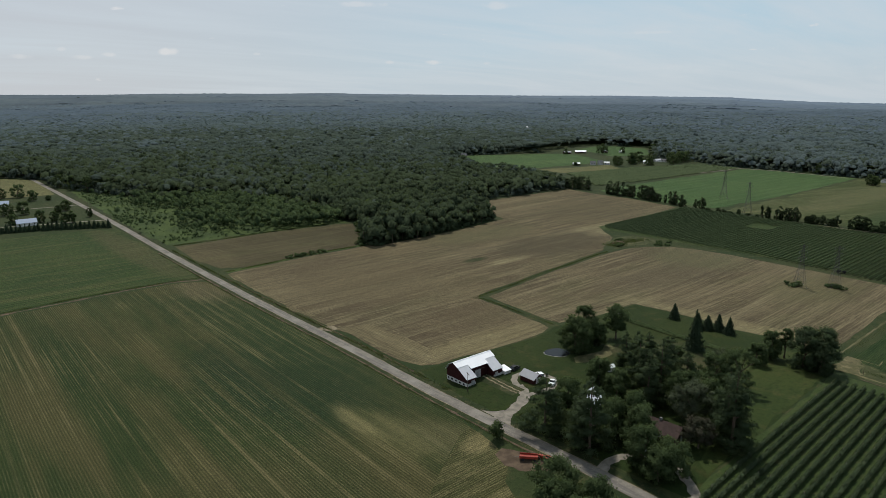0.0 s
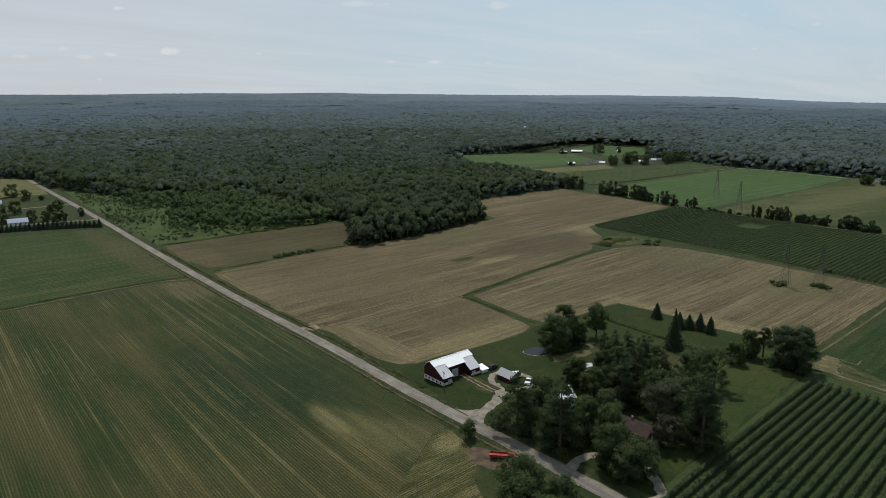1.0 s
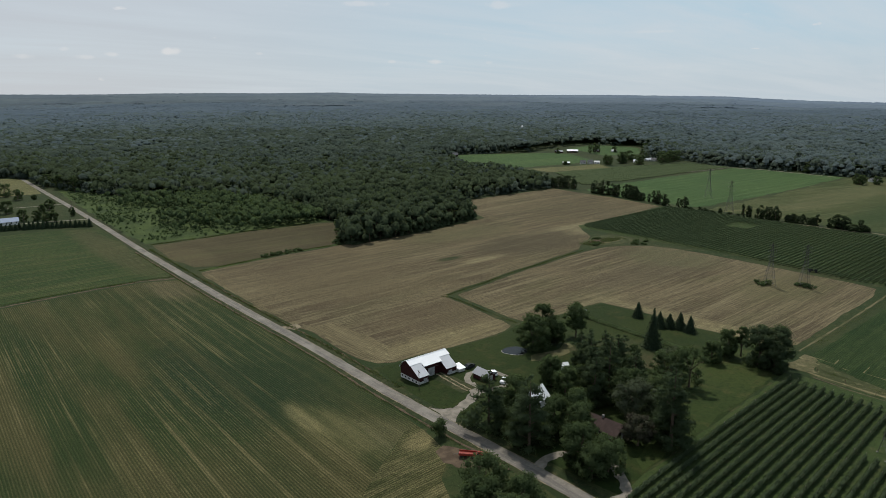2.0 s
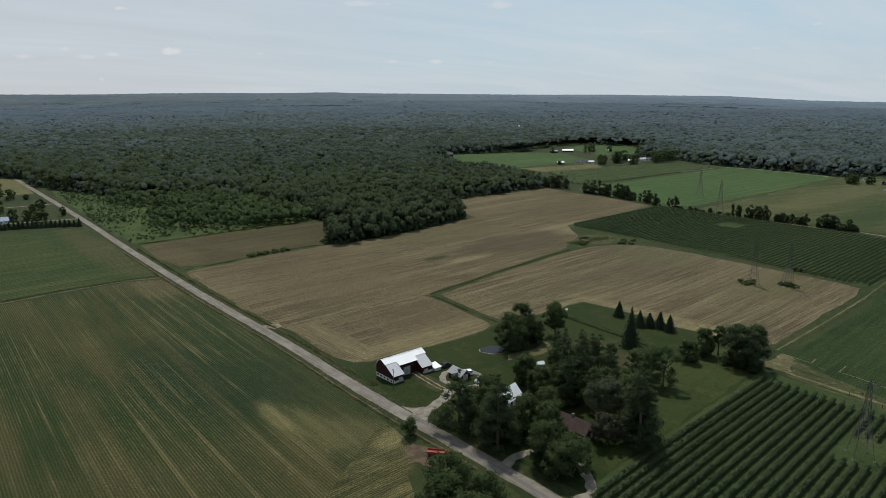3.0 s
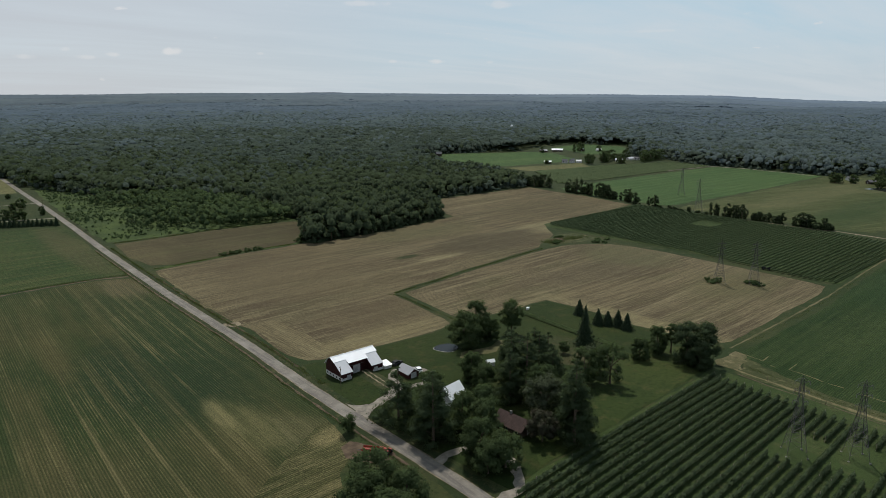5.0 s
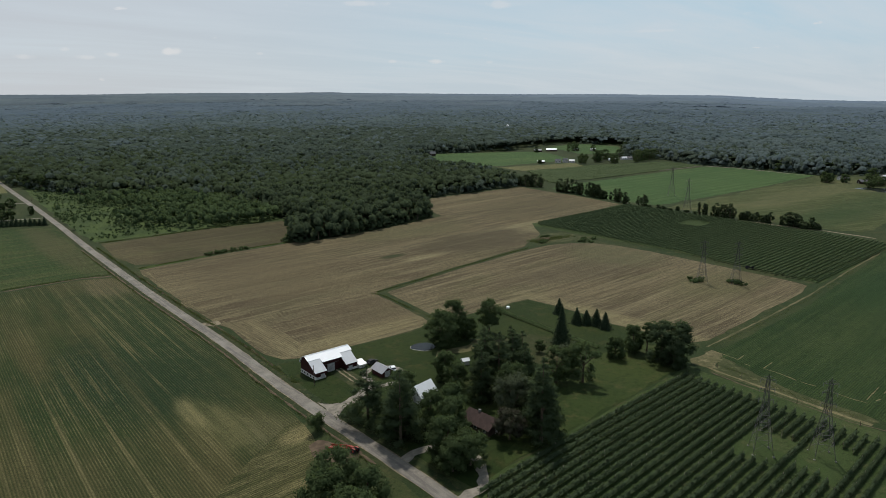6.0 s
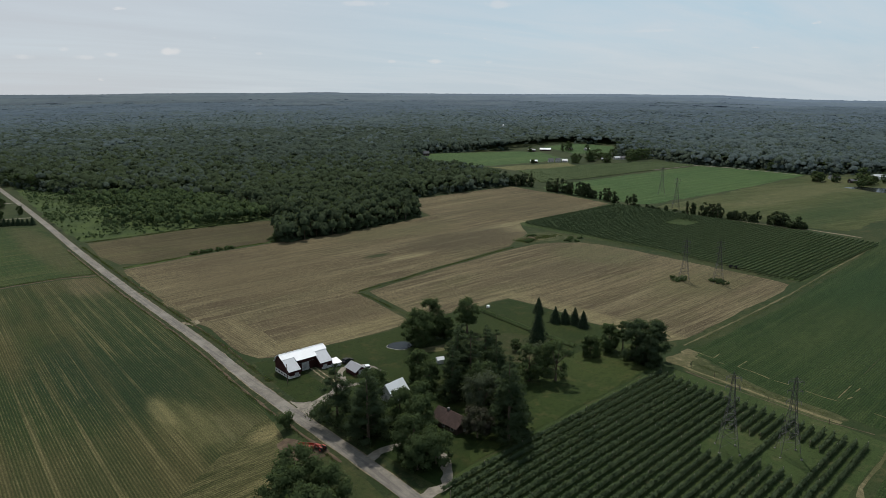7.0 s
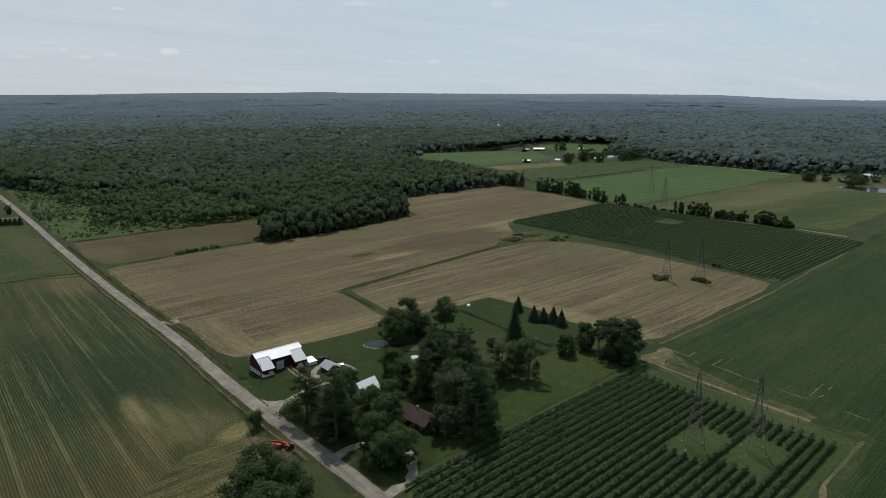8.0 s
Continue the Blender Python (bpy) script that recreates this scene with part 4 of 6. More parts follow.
FIELDS = [
    ("crop_field", [(-260, -60), (60, -60), (60, 90), (92.4, 112.3), (104.6, 120.8), (119.8, 130.2), (124.6, 131), (126.3, 139), (128.0, 160), (130.6, 190), (132.2, 228), (132.6, 255), (133.4, 300), (134, 345), (119, 352), (92, 352), (60, 350), (-260, 338)], "crop", "dark green young crop rows with pale stubble streaks"),
    ("headland", [(60, 55), (98, 60), (101, 85), (107, 95), (112, 105), (119.8, 110.9), (122.5, 119), (124.2, 127), (124.6, 131), (119.8, 130.2), (104.6, 120.8), (92.4, 112.3), (60, 90)], "headland", "pale stubble headland rows across the field's end"),
    ("hay_field", [(-260, 344), (60, 357), (92, 359), (119, 359.5), (135, 356), (138, 430), (142, 525), (120, 537), (95, 540), (-260, 590)], "hay", "even green hay field beside the road"),
    ("tan_meadow", [(-200, 740), (100, 760), (149, 752), (155, 830), (162, 890), (130, 936), (-200, 940)], "tan", "tan mown hay meadow at the wood's edge"),
    ("soil_field", [(152.5, 441), (179, 439.5), (220, 441), (271, 436), (286, 428), (292, 414), (272, 388), (241, 364), (227, 361), (204, 366.5), (183, 361), (163, 360), (151, 367), (147.6, 398)], "soil", "brown ploughed field below the scrub"),
    ("stubble_field", [(149, 352), (153.5, 353.5), (164, 355), (192, 357.6), (206, 359), (230, 358.5), (246, 359.5), (259, 356), (308, 356), (336, 359), (383, 366), (391, 390), (411, 441), (474, 440), (551, 437), (545, 397), (545, 363), (533.7, 305), (457, 297.5), (412, 297.5), (402, 286), (388, 268), (372, 260), (360, 255), (350.7, 248.6), (333.5, 246.5), (304.2, 242.6), (279.4, 239.6), (253.6, 235.2), (232, 232), (224, 230.5), (220.2, 226), (218.6, 212), (216.3, 200.5), (213.5, 182.4), (210.8, 174.6), (197.3, 171.4), (183.2, 171.8), (174.7, 172.2), (160, 174.5), (150, 174.5), (144.6, 178), (142.2, 187.7), (143, 202), (144.2, 213.5), (145.6, 228), (143.6, 236), (144.5, 260), (145.5, 300), (147.5, 345)], "stubble", "tan dry stubble field with a dark wet patch"),
    ("row_field", [(226.4, 225.6), (236, 226.9), (248.5, 229.3), (273.5, 234.1), (298.4, 237), (325.8, 240.2), (348.5, 242.2), (365, 241.6), (381, 235.5), (391.8, 225.7), (396.8, 208.2), (398.5, 189), (397.5, 173), (395.5, 135), (394, 106), (391, 94), (373, 90.4), (317, 88.4), (279, 86.5), (270, 90), (268.5, 113.6), (267, 122.8), (269.5, 139.6), (269.8, 154.9), (268, 171.2), (258, 172), (250.3, 170.6), (240, 171.5), (228, 172.5), (219.5, 176), (219, 183.7), (221.4, 197.7), (223.6, 212.6), (225, 221)], "stubble_far", "tan dry field with faint planted rows"),
    ("bean_field", [(271.5, 79), (296, 78.5), (362, 80.5), (444, 88), (560, 100), (760, 118), (900, -260), (60, -260), (100, -30), (140, -3), (209, 0.5), (244, 2.5), (254, 4), (255, 20), (255, 36), (256.5, 48), (260, 58), (264.5, 68), (267, 78)], "beans", "deep green bean field planted in fine rows"),
    ("pasture_field", [(566, 408), (604, 415), (861, 403), (868, 368), (864, 273), (690, 271), (552, 279), (548, 330), (552, 372)], "pasture", "bright green mown pasture beyond the orchard"),
    ("weedy_field", [(690, 268), (862, 268), (900, 200), (930, 120), (760, 122), (556, 122), (549, 146), (548, 200), (548, 268)], "weeds", "weedy green fallow with pale dry streaks"),
    ("far_green_field", [(736, 776), (650, 738), (622, 682), (672, 590), (765, 579), (806, 573), (866, 671), (855, 708)], "pasture", "distant green field among the woods"),
    ("far_tan_field", [(661, 578), (776, 547), (750, 510), (657, 532)], "tan", "distant tan field beside the farm"),
    ("far_hay_field", [(949, 740), (1044, 753), (1046, 664), (946, 596), (884, 618)], "pasture", "distant pale green hay field"),
]
FIELDS.insert(6, ("stubble_headland", [(147.8, 345), (145.9, 300), (145.0, 262), (147, 236), (146.2, 226), (145, 213), (143.8, 201), (143.4, 189), (146, 180), (152, 176), (158, 190), (159, 230), (159.5, 270), (159, 310), (158, 349)], "stubble_edge", "pale trodden stubble strip along the road"))
for k, (nm, poly, mat_name, label) in enumerate(FIELDS):
    sheet(nm, poly, M[mat_name], 0.12 if nm == "stubble_headland" else 0.09, label, "field", 6.0, 1.0 if nm == "stubble_headland" else 0.32 if k < 9 else 1.5, 10 + k)
sheet("lawn", [(137.5, 70), (150, 71), (200, 74), (244, 77.5), (256, 83), (268, 90), (267.5, 113.6), (266, 122.8), (268.5, 139.6), (268.8, 154.9), (267, 169.8), (258, 171), (250, 169.2), (238, 170.4), (226, 171.4), (214, 174), (211, 173), (197, 170), (183, 170.6), (175, 171), (160, 173), (148, 173.5), (141, 175), (138, 160), (136.6, 140), (136, 110), (136.5, 85)], M["lawn"], 0.075, "mown green farmyard lawn round the barn and house", "lawn", 6, 0.4, 40)
sheet("bright_lawn", [(150, 71.5), (200, 74.6), (244, 78), (256, 84), (261, 92), (254, 101), (240, 103), (226, 104), (214, 103), (204, 95), (196, 88), (184, 84), (170, 80), (154, 76)], M["lawn_pale"], 0.095, "brighter mown grass between trees and vines", "lawn", 4, 0.7, 71)
sheet("worn_lawn", [(203, 140), (214, 143), (226, 139), (233, 130), (230, 118), (222, 108), (212, 108), (205, 116), (201, 128)], M["lawn_worn"], 0.095, "dry brownish grass under the garden trees", "lawn", 4, 1.4, 72)
sheet("vineyard_grass", [(134.5, 2), (200, 4), (247, 6), (249, 40), (247, 77), (200, 73.5), (136, 69.5)], M["row_grass"], 0.07, "mown green grass between the vine rows", "grass", 6, 0.4, 41)
sheet("orchard_grass", [(405, 288), (412, 298), (535, 300), (529, 96), (401, 91), (406, 135), (410, 176), (408, 215), (407, 262)], M["row_grass"], 0.08, "rough green grass under the far vine rows", "grass", 8, 0.8, 42)
sheet("sandy_corner", [(270.1, 80.3), (269.5, 76.2), (263.5, 72.3), (258.2, 72.3), (253.9, 68.9), (252.0, 73.1), (251.4, 77.6), (255.0, 80.4), (261.4, 79.7)], M["dry_grass"], 0.10, "bare sandy corner between field and vines", "track", 2, 0.5, 43)
sheet("track_margin", [(269.5, 76.2), (262.1, 65.8), (257.5, 51.2), (258.4, 40.4), (256.7, 29.2), (253.7, 19.2), (248.2, 22.7), (247.8, 32.3), (248.7, 46.9), (249.3, 58.8), (249.8, 68.3)], M["margin"], 0.085, "yellow-green weedy margin of the bean field", "grass", 2, 0.6, 62)
band("farm_track", [(253.0, 76.3), (251.8, 68.6), (251.1, 59.8), (250.3, 53.4), (250.4, 47.7), (250.3, 40.3), (249.8, 33.1), (249.4, 26.3), (249.6, 19.8)], 1.4, M["track"], 0.105, "dry grassy farm track along the vineyard's end", "track", 0.5, 44)
band("track_ditch", [(248.9, 69.0), (247.5, 57.8), (247.3, 51.8), (247.4, 46.2), (247.4, 39.0), (247.0, 31.9), (246.7, 25.2), (248.4, 18.1), (249.7, 11.1)], 0.55, M["dirt"], 0.1, "bare reddish ditch beside the farm track", "ditch", 0.15, 63)
band("farm_track", [(248.7, 5.4), (240.0, 5.2), (230.6, 4.5), (216.8, 4.0)]+ [(209, 1.4), (170, -0.4), (134, -2.5)], 1.3, M["dry_grass"], 0.1, "sandy farm track beside the bean rows", "track", 0.3, 45)
band("field_track", [(272, 83.2), (317, 84.6), (373, 86.4), (444, 91.5), (527, 95.5)], 0.9, M["dry_grass"], 0.08, "faint wheel track along the field's edge", "track", 0.2, 46)
band("orchard_track", [(540, 110), (542, 145), (539, 152), (537, 190)], 2.2, M["sand"], 0.09, "pale farm track at the orchard's end", "track", 0.3, 47)
band("ditch", [(-200, 336), (60, 353.5), (92, 355.5), (119, 355.8), (134, 350)], 1.5, M["dirt"], 0.05, "dry brown field ditch", "ditch", 0.4, 48)
sheet("weedy_mound", [(362, 258), (372, 262), (388, 266), (402, 262), (404, 248), (398, 240), (384, 240), (368, 247)], M["margin"], 0.11, "rough weedy ground at the field's corner", "ground", 3, 0.9, 49)
sheet("dirt_patch", [(368, 252), (374, 259), (380, 258.5), (386, 257), (381, 253), (375, 249)], M["dirt"], 0.14, "bare brown earth at the field's corner", "ground", 2, 0.8, 64)
band("mound_track", [(372, 252), (382, 247.5), (394, 247), (402, 252)], 0.8, M["track"], 0.15, "pale foot track over the weedy corner", "track", 0.3, 65, 2.0)
sheet("culvert_apron", [(138.9, 239.5), (141.5, 233.5), (145.6, 235), (146, 239.5), (140, 241.5)], M["sand"], 0.11, "pale gravel field entrance beside the road", "track", 2, 0.3, 50)
band("driveway", [(132.5, 128.6), (136, 129), (140.6, 129.6), (147, 131.5), (151.6, 134.1), (154.2, 137.8), (156, 141.5)], 3.6, M["gravel"], 0.12, "pale gravel driveway from the road to the shed", "driveway", 0.15, 51, 1.5)
band("driveway_loop", [(154.7, 139.3), (156.4, 142.6), (158.4, 145.4), (161.3, 147.5), (164.6, 147.7), (167.4, 145.2), (168.9, 141.6), (168.7, 137.4), (166.3, 134.0), (162.2, 132.0), (157, 132.4), (152.5, 134)], 2.2, M["gravel"], 0.13, "pale gravel loop round the shed", "driveway", 0.12, 68, 1.2)
sheet("driveway_mouth", [(133.4, 123.4), (136, 125.8), (139, 127.6), (139, 131.6), (137, 132.4), (135.2, 134.6), (134.4, 137)], M["gravel"], 0.105, "flared gravel mouth of the driveway", "driveway", 2, 0.15, 52)
band("house_drive", [(131.5, 68.6), (135.5, 68.6), (139.3, 68.8), (142.6, 71.6), (145.4, 75.5), (147.2, 79.2), (147.6, 82.5), (145, 87.5), (140.6, 91.6), (136, 92), (132.5, 91)], 2.9, M["gravel"], 0.12, "curving gravel drive under the house trees", "driveway", 0.2, 53, 1.5)
for k, line in enumerate(([(269.7, 79.1), (269.2, 74.2), (268.3, 69.2)], [(266.2, 65.9), (265.8, 63.6)], [(267.2, 59.1), (267.0, 53.5), (265.7, 47.8)], [(265.1, 36.1), (264.5, 30.6), (265.0, 26.1)], [(264.6, 16.0), (264.2, 12.1), (264.0, 8.6)], [(268.3, 69.2), (274.5, 70.0)], [(267.4, 59.6), (275.4, 60.1)], [(267.6, 27.1), (274.4, 27.5), (281.5, 28.0)], [(268.9, 25.0), (271.7, 24.4)], [(277.3, 25.2), (281.3, 25.2)], [(265.4, 46.2), (265.6, 41.4)])):
    band("bare_strip", line, 0.34, M["track"], 0.12, "pale bare strip at the bean field's edge", "ground", 0.08, 80 + k, 1.5)
band("furrow", [(295.3, 28.6), (312.1, 29.9), (336.4, 31.5)], 0.4, M["verge"], 0.12, "dark furrow through the bean rows", "ground", 0.05, 95, 3.0)
sheet("bare_ground", [(186, 141), (199, 137), (210, 141), (212, 145), (200, 143), (190, 145)], M["dry_grass"], 0.10, "worn brown ground under the yard trees", "ground", 3, 0.6, 55)
POND = [(189.6 + 4.6 * math.cos(a) * (1 + 0.10 * math.sin(3 * a)), 152.6 + 5.0 * math.sin(a) * (1 + 0.08 * math.cos(2 * a))) for a in (2 * math.pi * i / 28 for i in range(28))]
sheet("pond", POND, M["water"], 0.10, "small dark farmyard pond with a pale rim", "pond", 2, 0.12, 56)
band("pond_rim", POND[10:22], 0.3, M["concrete"], 0.13, "pale stone rim of the pond", "pond rim", 0.1, 57, 1.0)
sheet("far_pond", [(776, 156), (772, 180), (779, 188), (783, 206), (800, 200), (806, 180), (806, 156)], M["water"], 0.12, "distant pond shining beside houses", "pond", 6, 1.0, 58)
for poly, s in (([(78.6, 592), (149.1, 572)], 2.4), ([(60, 678), (91.6, 675), (153, 667)], 2.2)):
    band("house_drive", poly, s, M["gravel"], 0.10, "pale gravel drive to a roadside house", "driveway", 0.2, 59)
band("hedge_strip", [(150, 356), (164, 357.6), (178.6, 358.8), (193, 361), (206, 363.6), (217, 362), (230, 362.4), (246, 362)], 3.4, M["rough"], 0.1, "rough green grass strip between two fields", "grass", 0.5, 66)
band("hill_road", [(133.2, 947.4), (148.6, 936.2), (163.4, 915.4)], 4.0, M["gravel"], 0.14, "pale distant road behind the hay meadow", "road", 0.3, 67)
band("far_road", [(857, 280), (871, 368), (864, 410), (780, 420)], 3.0, M["gravel"], 0.10, "pale distant farm road", "road", 0.3, 60)



def grass_tufts(line, width, per_m, tall, material, seed, label):
    """Uncut grass and weeds standing along a line, thicker in places."""
    rng = np.random.default_rng(seed)
    P = []
    for (ax, ay), (bx, by) in zip(line, line[1:]):
        length = math.hypot(bx - ax, by - ay)
        n = int(length * per_m)
        f, o = rng.uniform(0, 1, n), rng.normal(0, width * 0.3, n)
        keep = rng.random(n) < 0.55 + 0.45 * np.sin(f * length * 0.31 + ax) * np.sin(f * length * 0.083 + ay)
        x = ax + (bx - ax) * f - (by - ay) / length * o
        y = ay + (by - ay) * f + (bx - ax) / length * o
        P.append(np.column_stack([x, y])[keep])
    P = np.concatenate(P)
    h = tall * rng.uniform(0.25, 0.75, len(P))
    N = np.column_stack([rng.normal(0, 1, (len(P), 2)), np.full(len(P), 0.75)])
    V, F = leaves(rng, np.column_stack([P, gz(P[:, 0], P[:, 1]) + h]), N, tall * 0.75, 0.3)
    tagged(new("uncut_grass", as_mesh("uncut_grass", V, F, M[material])), label, "grass", "", "stuff")


def along_road(side, first, last):
    return [(x + side, y) for x, y in ROAD[first:last]]


UNCUT = "uncut green grass and weeds along a field's edge"
grass_tufts(along_road(-5.4, 3, 14), 1.2, 20, 0.26, "weed_leaf", 801, UNCUT)
grass_tufts(along_road(4.4, 6, 14), 1.8, 24, 0.36, "weed_leaf", 802, UNCUT)
grass_tufts([(40, 354.5), (71, 357.5), (92, 358.5), (112, 357), (127, 355.5), (134, 354)], 2.6, 24, 0.35, "weed_leaf", 803, UNCUT)
grass_tufts([(150, 356.5), (178, 359), (206, 363.6), (230, 362.6), (246, 362)], 2.4, 26, 0.42, "weed_leaf", 804, UNCUT)
grass_tufts([(152, 443), (180, 441.5), (220, 443), (268, 440)], 2.4, 22, 0.49, "weed_leaf", 805, UNCUT)
grass_tufts([(219, 229), (221.5, 222), (219.5, 208), (217, 190), (215.5, 176)], 2.2, 22, 0.32, "weed_leaf", 806, UNCUT)
grass_tufts([(222, 228.6), (250, 232.2), (276, 237), (301, 239.8), (330, 243.4), (350, 245)], 2.2, 20, 0.35, "weed_leaf", 807, UNCUT)
grass_tufts([(364, 252), (380, 254), (400, 250)], 10, 60, 0.5, "weed_leaf", 808, "low weeds on the bare corner between fields")
grass_tufts([(272, 81.5), (317, 82.6), (373, 84.6), (444, 90)], 2.4, 12, 0.2, "weed_leaf", 809, UNCUT)
grass_tufts([(258, 70), (256, 58), (253, 46), (252, 32), (253, 18)], 2.6, 20, 0.2, "weed_leaf", 810, UNCUT)

# ---- woods ----
OPEN = [(-900, -900), (-900, 935), (60, 938), (130, 938), (152, 918), (163, 882), (160, 800), (182, 735), (212, 640), (250, 622), (273, 600), (277, 540), (284, 470), (288, 428), (268, 392), (246, 362), (249, 352), (306, 355), (381, 370), (391, 395), (414, 446), (474, 443), (548, 440), (562, 454), (579, 492), (590, 556), (585, 600), (612, 660), (640, 732), (690, 776), (732, 782), (800, 760), (860, 735), (915, 765), (1048, 770), (1062, 662), (985, 612), (905, 560), (915, 520), (890, 470), (872, 420), (880, 368), (868, 272), (905, 245), (940, 190), (1000, 120), (1200, 60), (1500, -900)]


def build_woods():
    rng = np.random.default_rng(7)
    view = math.atan2(0.6575, 0.7535)

    def spots(d0, d1, gap, wide):
        # stands of one kind meet along ragged lines
        lo, hi = max(280, d0 - 220), d1 + 220
        n = int((wide * 2) * (hi**2 - lo**2) / 2 / gap**2)
        d = np.sqrt(rng.uniform(lo**2, hi**2, n))
        a = view + rng.uniform(-wide, wide, n)
        x, y = d * np.sin(a) + 20, d * np.cos(a) - 20
        keep = ~inside(OPEN, x, y)
        ragged = d + (90 * np.sin(x * 0.017 + 2 * np.sin(y * 0.013)) + rng.normal(0, 55, n)) * np.clip((d - 400) / 400, 0, 1)
        keep &= (ragged >= d0) & (ragged < d1)
        for cx, cy, cr in ((1193, 1073, 13), (702, 752, 12), (910, 402, 10)):
            keep &= np.hypot(x - cx, y - cy) > cr
        # thin out trees that stand too close
        cell = np.floor(x / (gap * 0.8)).astype(np.int64) * 100003 + np.floor(y / (gap * 0.8)).astype(np.int64)
        first = np.zeros(n, bool)
        first[np.unique(cell, return_index=True)[1]] = True
        keep &= first
        return x[keep], y[keep], d[keep]

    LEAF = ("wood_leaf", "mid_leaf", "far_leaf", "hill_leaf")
    for nm, d0, d1, gap, shards, size, count in (("near", 300, 650, 4.4, 26, 0.23, 14), ("mid", 650, 1150, 5.4, 9, 0.3, 14), ("far", 1150, 1750, 7.8, 3, 0.4, 12),
                                                 ("farther", 1750, 2500, 10.0, 2, 0.45, 12), ("hill", 2500, 3150, 13.0, 0, 0.5, 12)):
        x, y, d = spots(d0, d1, gap, 0.80)
        n = len(x)
        tone = 0.5 + 0.5 * np.sin(x * 0.013 + 1.7 * np.sin(y * 0.009)) * np.cos(y * 0.011 + 0.6)
        H = (10.5 + 6.5 * rng.random(n) + 2.5 * tone) * np.where(rng.random(n) < 0.06, 1.15, 1.0)
        if d0 > 1500:
            H = 13.6 + 0.35 * (H - 13.6)
        if nm in ("near", "mid"):
            rim = np.zeros(n, bool)
            for ox, oy in ((7, 0), (-7, 0), (0, -7), (0, 7), (-5, -5), (5, -5)):
                rim |= inside(OPEN, x + ox, y + oy)
            H = np.where(rim, H * rng.uniform(0.45, 0.95, n), H)
        slim = rng.random(n) < 0.16
        R = gap * rng.uniform(0.5 if d0 < 1100 else 0.75, 1.25, n) * (0.8 + 0.4 * tone) * np.where(slim & (d0 < 1100), 0.62, 1.0)
        kinds = [crown_kind(rng, shards, size, 1) for _ in range(count)]
        # crowns flattened and normals turned up with distance, to lower contrast as haze does
        flat = {"near": 1.0, "mid": 0.8, "far": 0.45, "farther": 0.36, "hill": 0.3}[nm]
        soft = {"near": 0.8, "mid": 1.3, "far": 1.7, "farther": 2.2, "hill": 3.0}[nm]
        # leaf colours turn bluer farther off and rightwards, as painted haze, with ragged borders
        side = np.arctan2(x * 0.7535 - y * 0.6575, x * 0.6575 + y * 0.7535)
        haze_band = np.digitize(d + 850 * np.clip(side, -0.12, 0.6) + rng.normal(0, 170, n) + 170 * np.sin(x * 0.006 + 2 * np.sin(y * 0.005)), (850, 1450, 2150))
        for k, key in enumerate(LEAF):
            w = haze_band == k
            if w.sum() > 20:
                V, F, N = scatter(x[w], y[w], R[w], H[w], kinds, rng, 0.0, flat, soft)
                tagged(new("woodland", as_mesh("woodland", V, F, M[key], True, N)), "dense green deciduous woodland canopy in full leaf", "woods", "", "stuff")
        if nm in ("near", "mid"):
            # bushes and low boughs that close the wood's edge
            edge = np.zeros(n, bool)
            for ox, oy in ((13, 0), (-13, 0), (0, -13), (0, 13), (-9, -9), (9, -9), (6, 0), (0, -6)):
                edge |= inside(OPEN, x + ox, y + oy)
            m = 6 if nm == "near" else 5
            ex, ey = np.repeat(x[edge], m) + rng.normal(0, 3.6, m * edge.sum()), np.repeat(y[edge], m) + rng.normal(0, 3.6, m * edge.sum())
            keep = ~inside(OPEN, ex, ey)
            ex, ey = ex[keep], ey[keep]
            tall = rng.uniform(2.4, 10.5, len(ex))
            if nm == "mid":
                lx, ly = np.repeat(x[edge], 4) + rng.normal(0, 5.5, 4 * edge.sum()), np.repeat(y[edge], 4) + rng.normal(0, 5.5, 4 * edge.sum())
                out = inside(OPEN, lx, ly) & (lx > 560)
                ex, ey, tall = np.concatenate([ex, lx[out]]), np.concatenate([ey, ly[out]]), np.concatenate([tall, rng.uniform(1.5, 5.0, out.sum())])
            EV, EF, EN = scatter(ex, ey, rng.uniform(1.5, 3.0, len(ex)), tall, [crown_kind(rng, 20 if nm == "near" else 10, 0.28 if nm == "near" else 0.36, 1) for _ in range(6)], rng, 0.8, 1.05, 1.2)
            tagged(new("wood_edge", as_mesh("wood_edge", EV, EF, M["wood_leaf" if nm == "near" else "mid_leaf"], True, EN)), "leafy undergrowth along the wood's edge", "woods", "", "stuff")
        if nm == "near":
            g_v, g_f, base = [], [], 0
            s = np.nonzero(d < 620)[0]
            q = np.array([(1, 0), (-0.5, 0.87), (-0.5, -0.87)])
            for i in s:
                z = gzf(x[i], y[i])
                g_v.append(np.concatenate([np.column_stack([q * 0.3 + (x[i], y[i]), np.full(3, z - 0.2)]), np.column_stack([q * 0.14 + (x[i], y[i]), np.full(3, z + H[i] * 0.6)])]))
                g_f += [(base + k, base + (k + 1) % 3, base + 3 + (k + 1) % 3, base + 3 + k) for k in range(3)]
                base += 6
            tagged(new("woodland_trunks", as_mesh("woodland_trunks", np.concatenate(g_v), np.array(g_f), M["bark"])), "brown trunks at the wood's edge", "woods", "", "stuff")
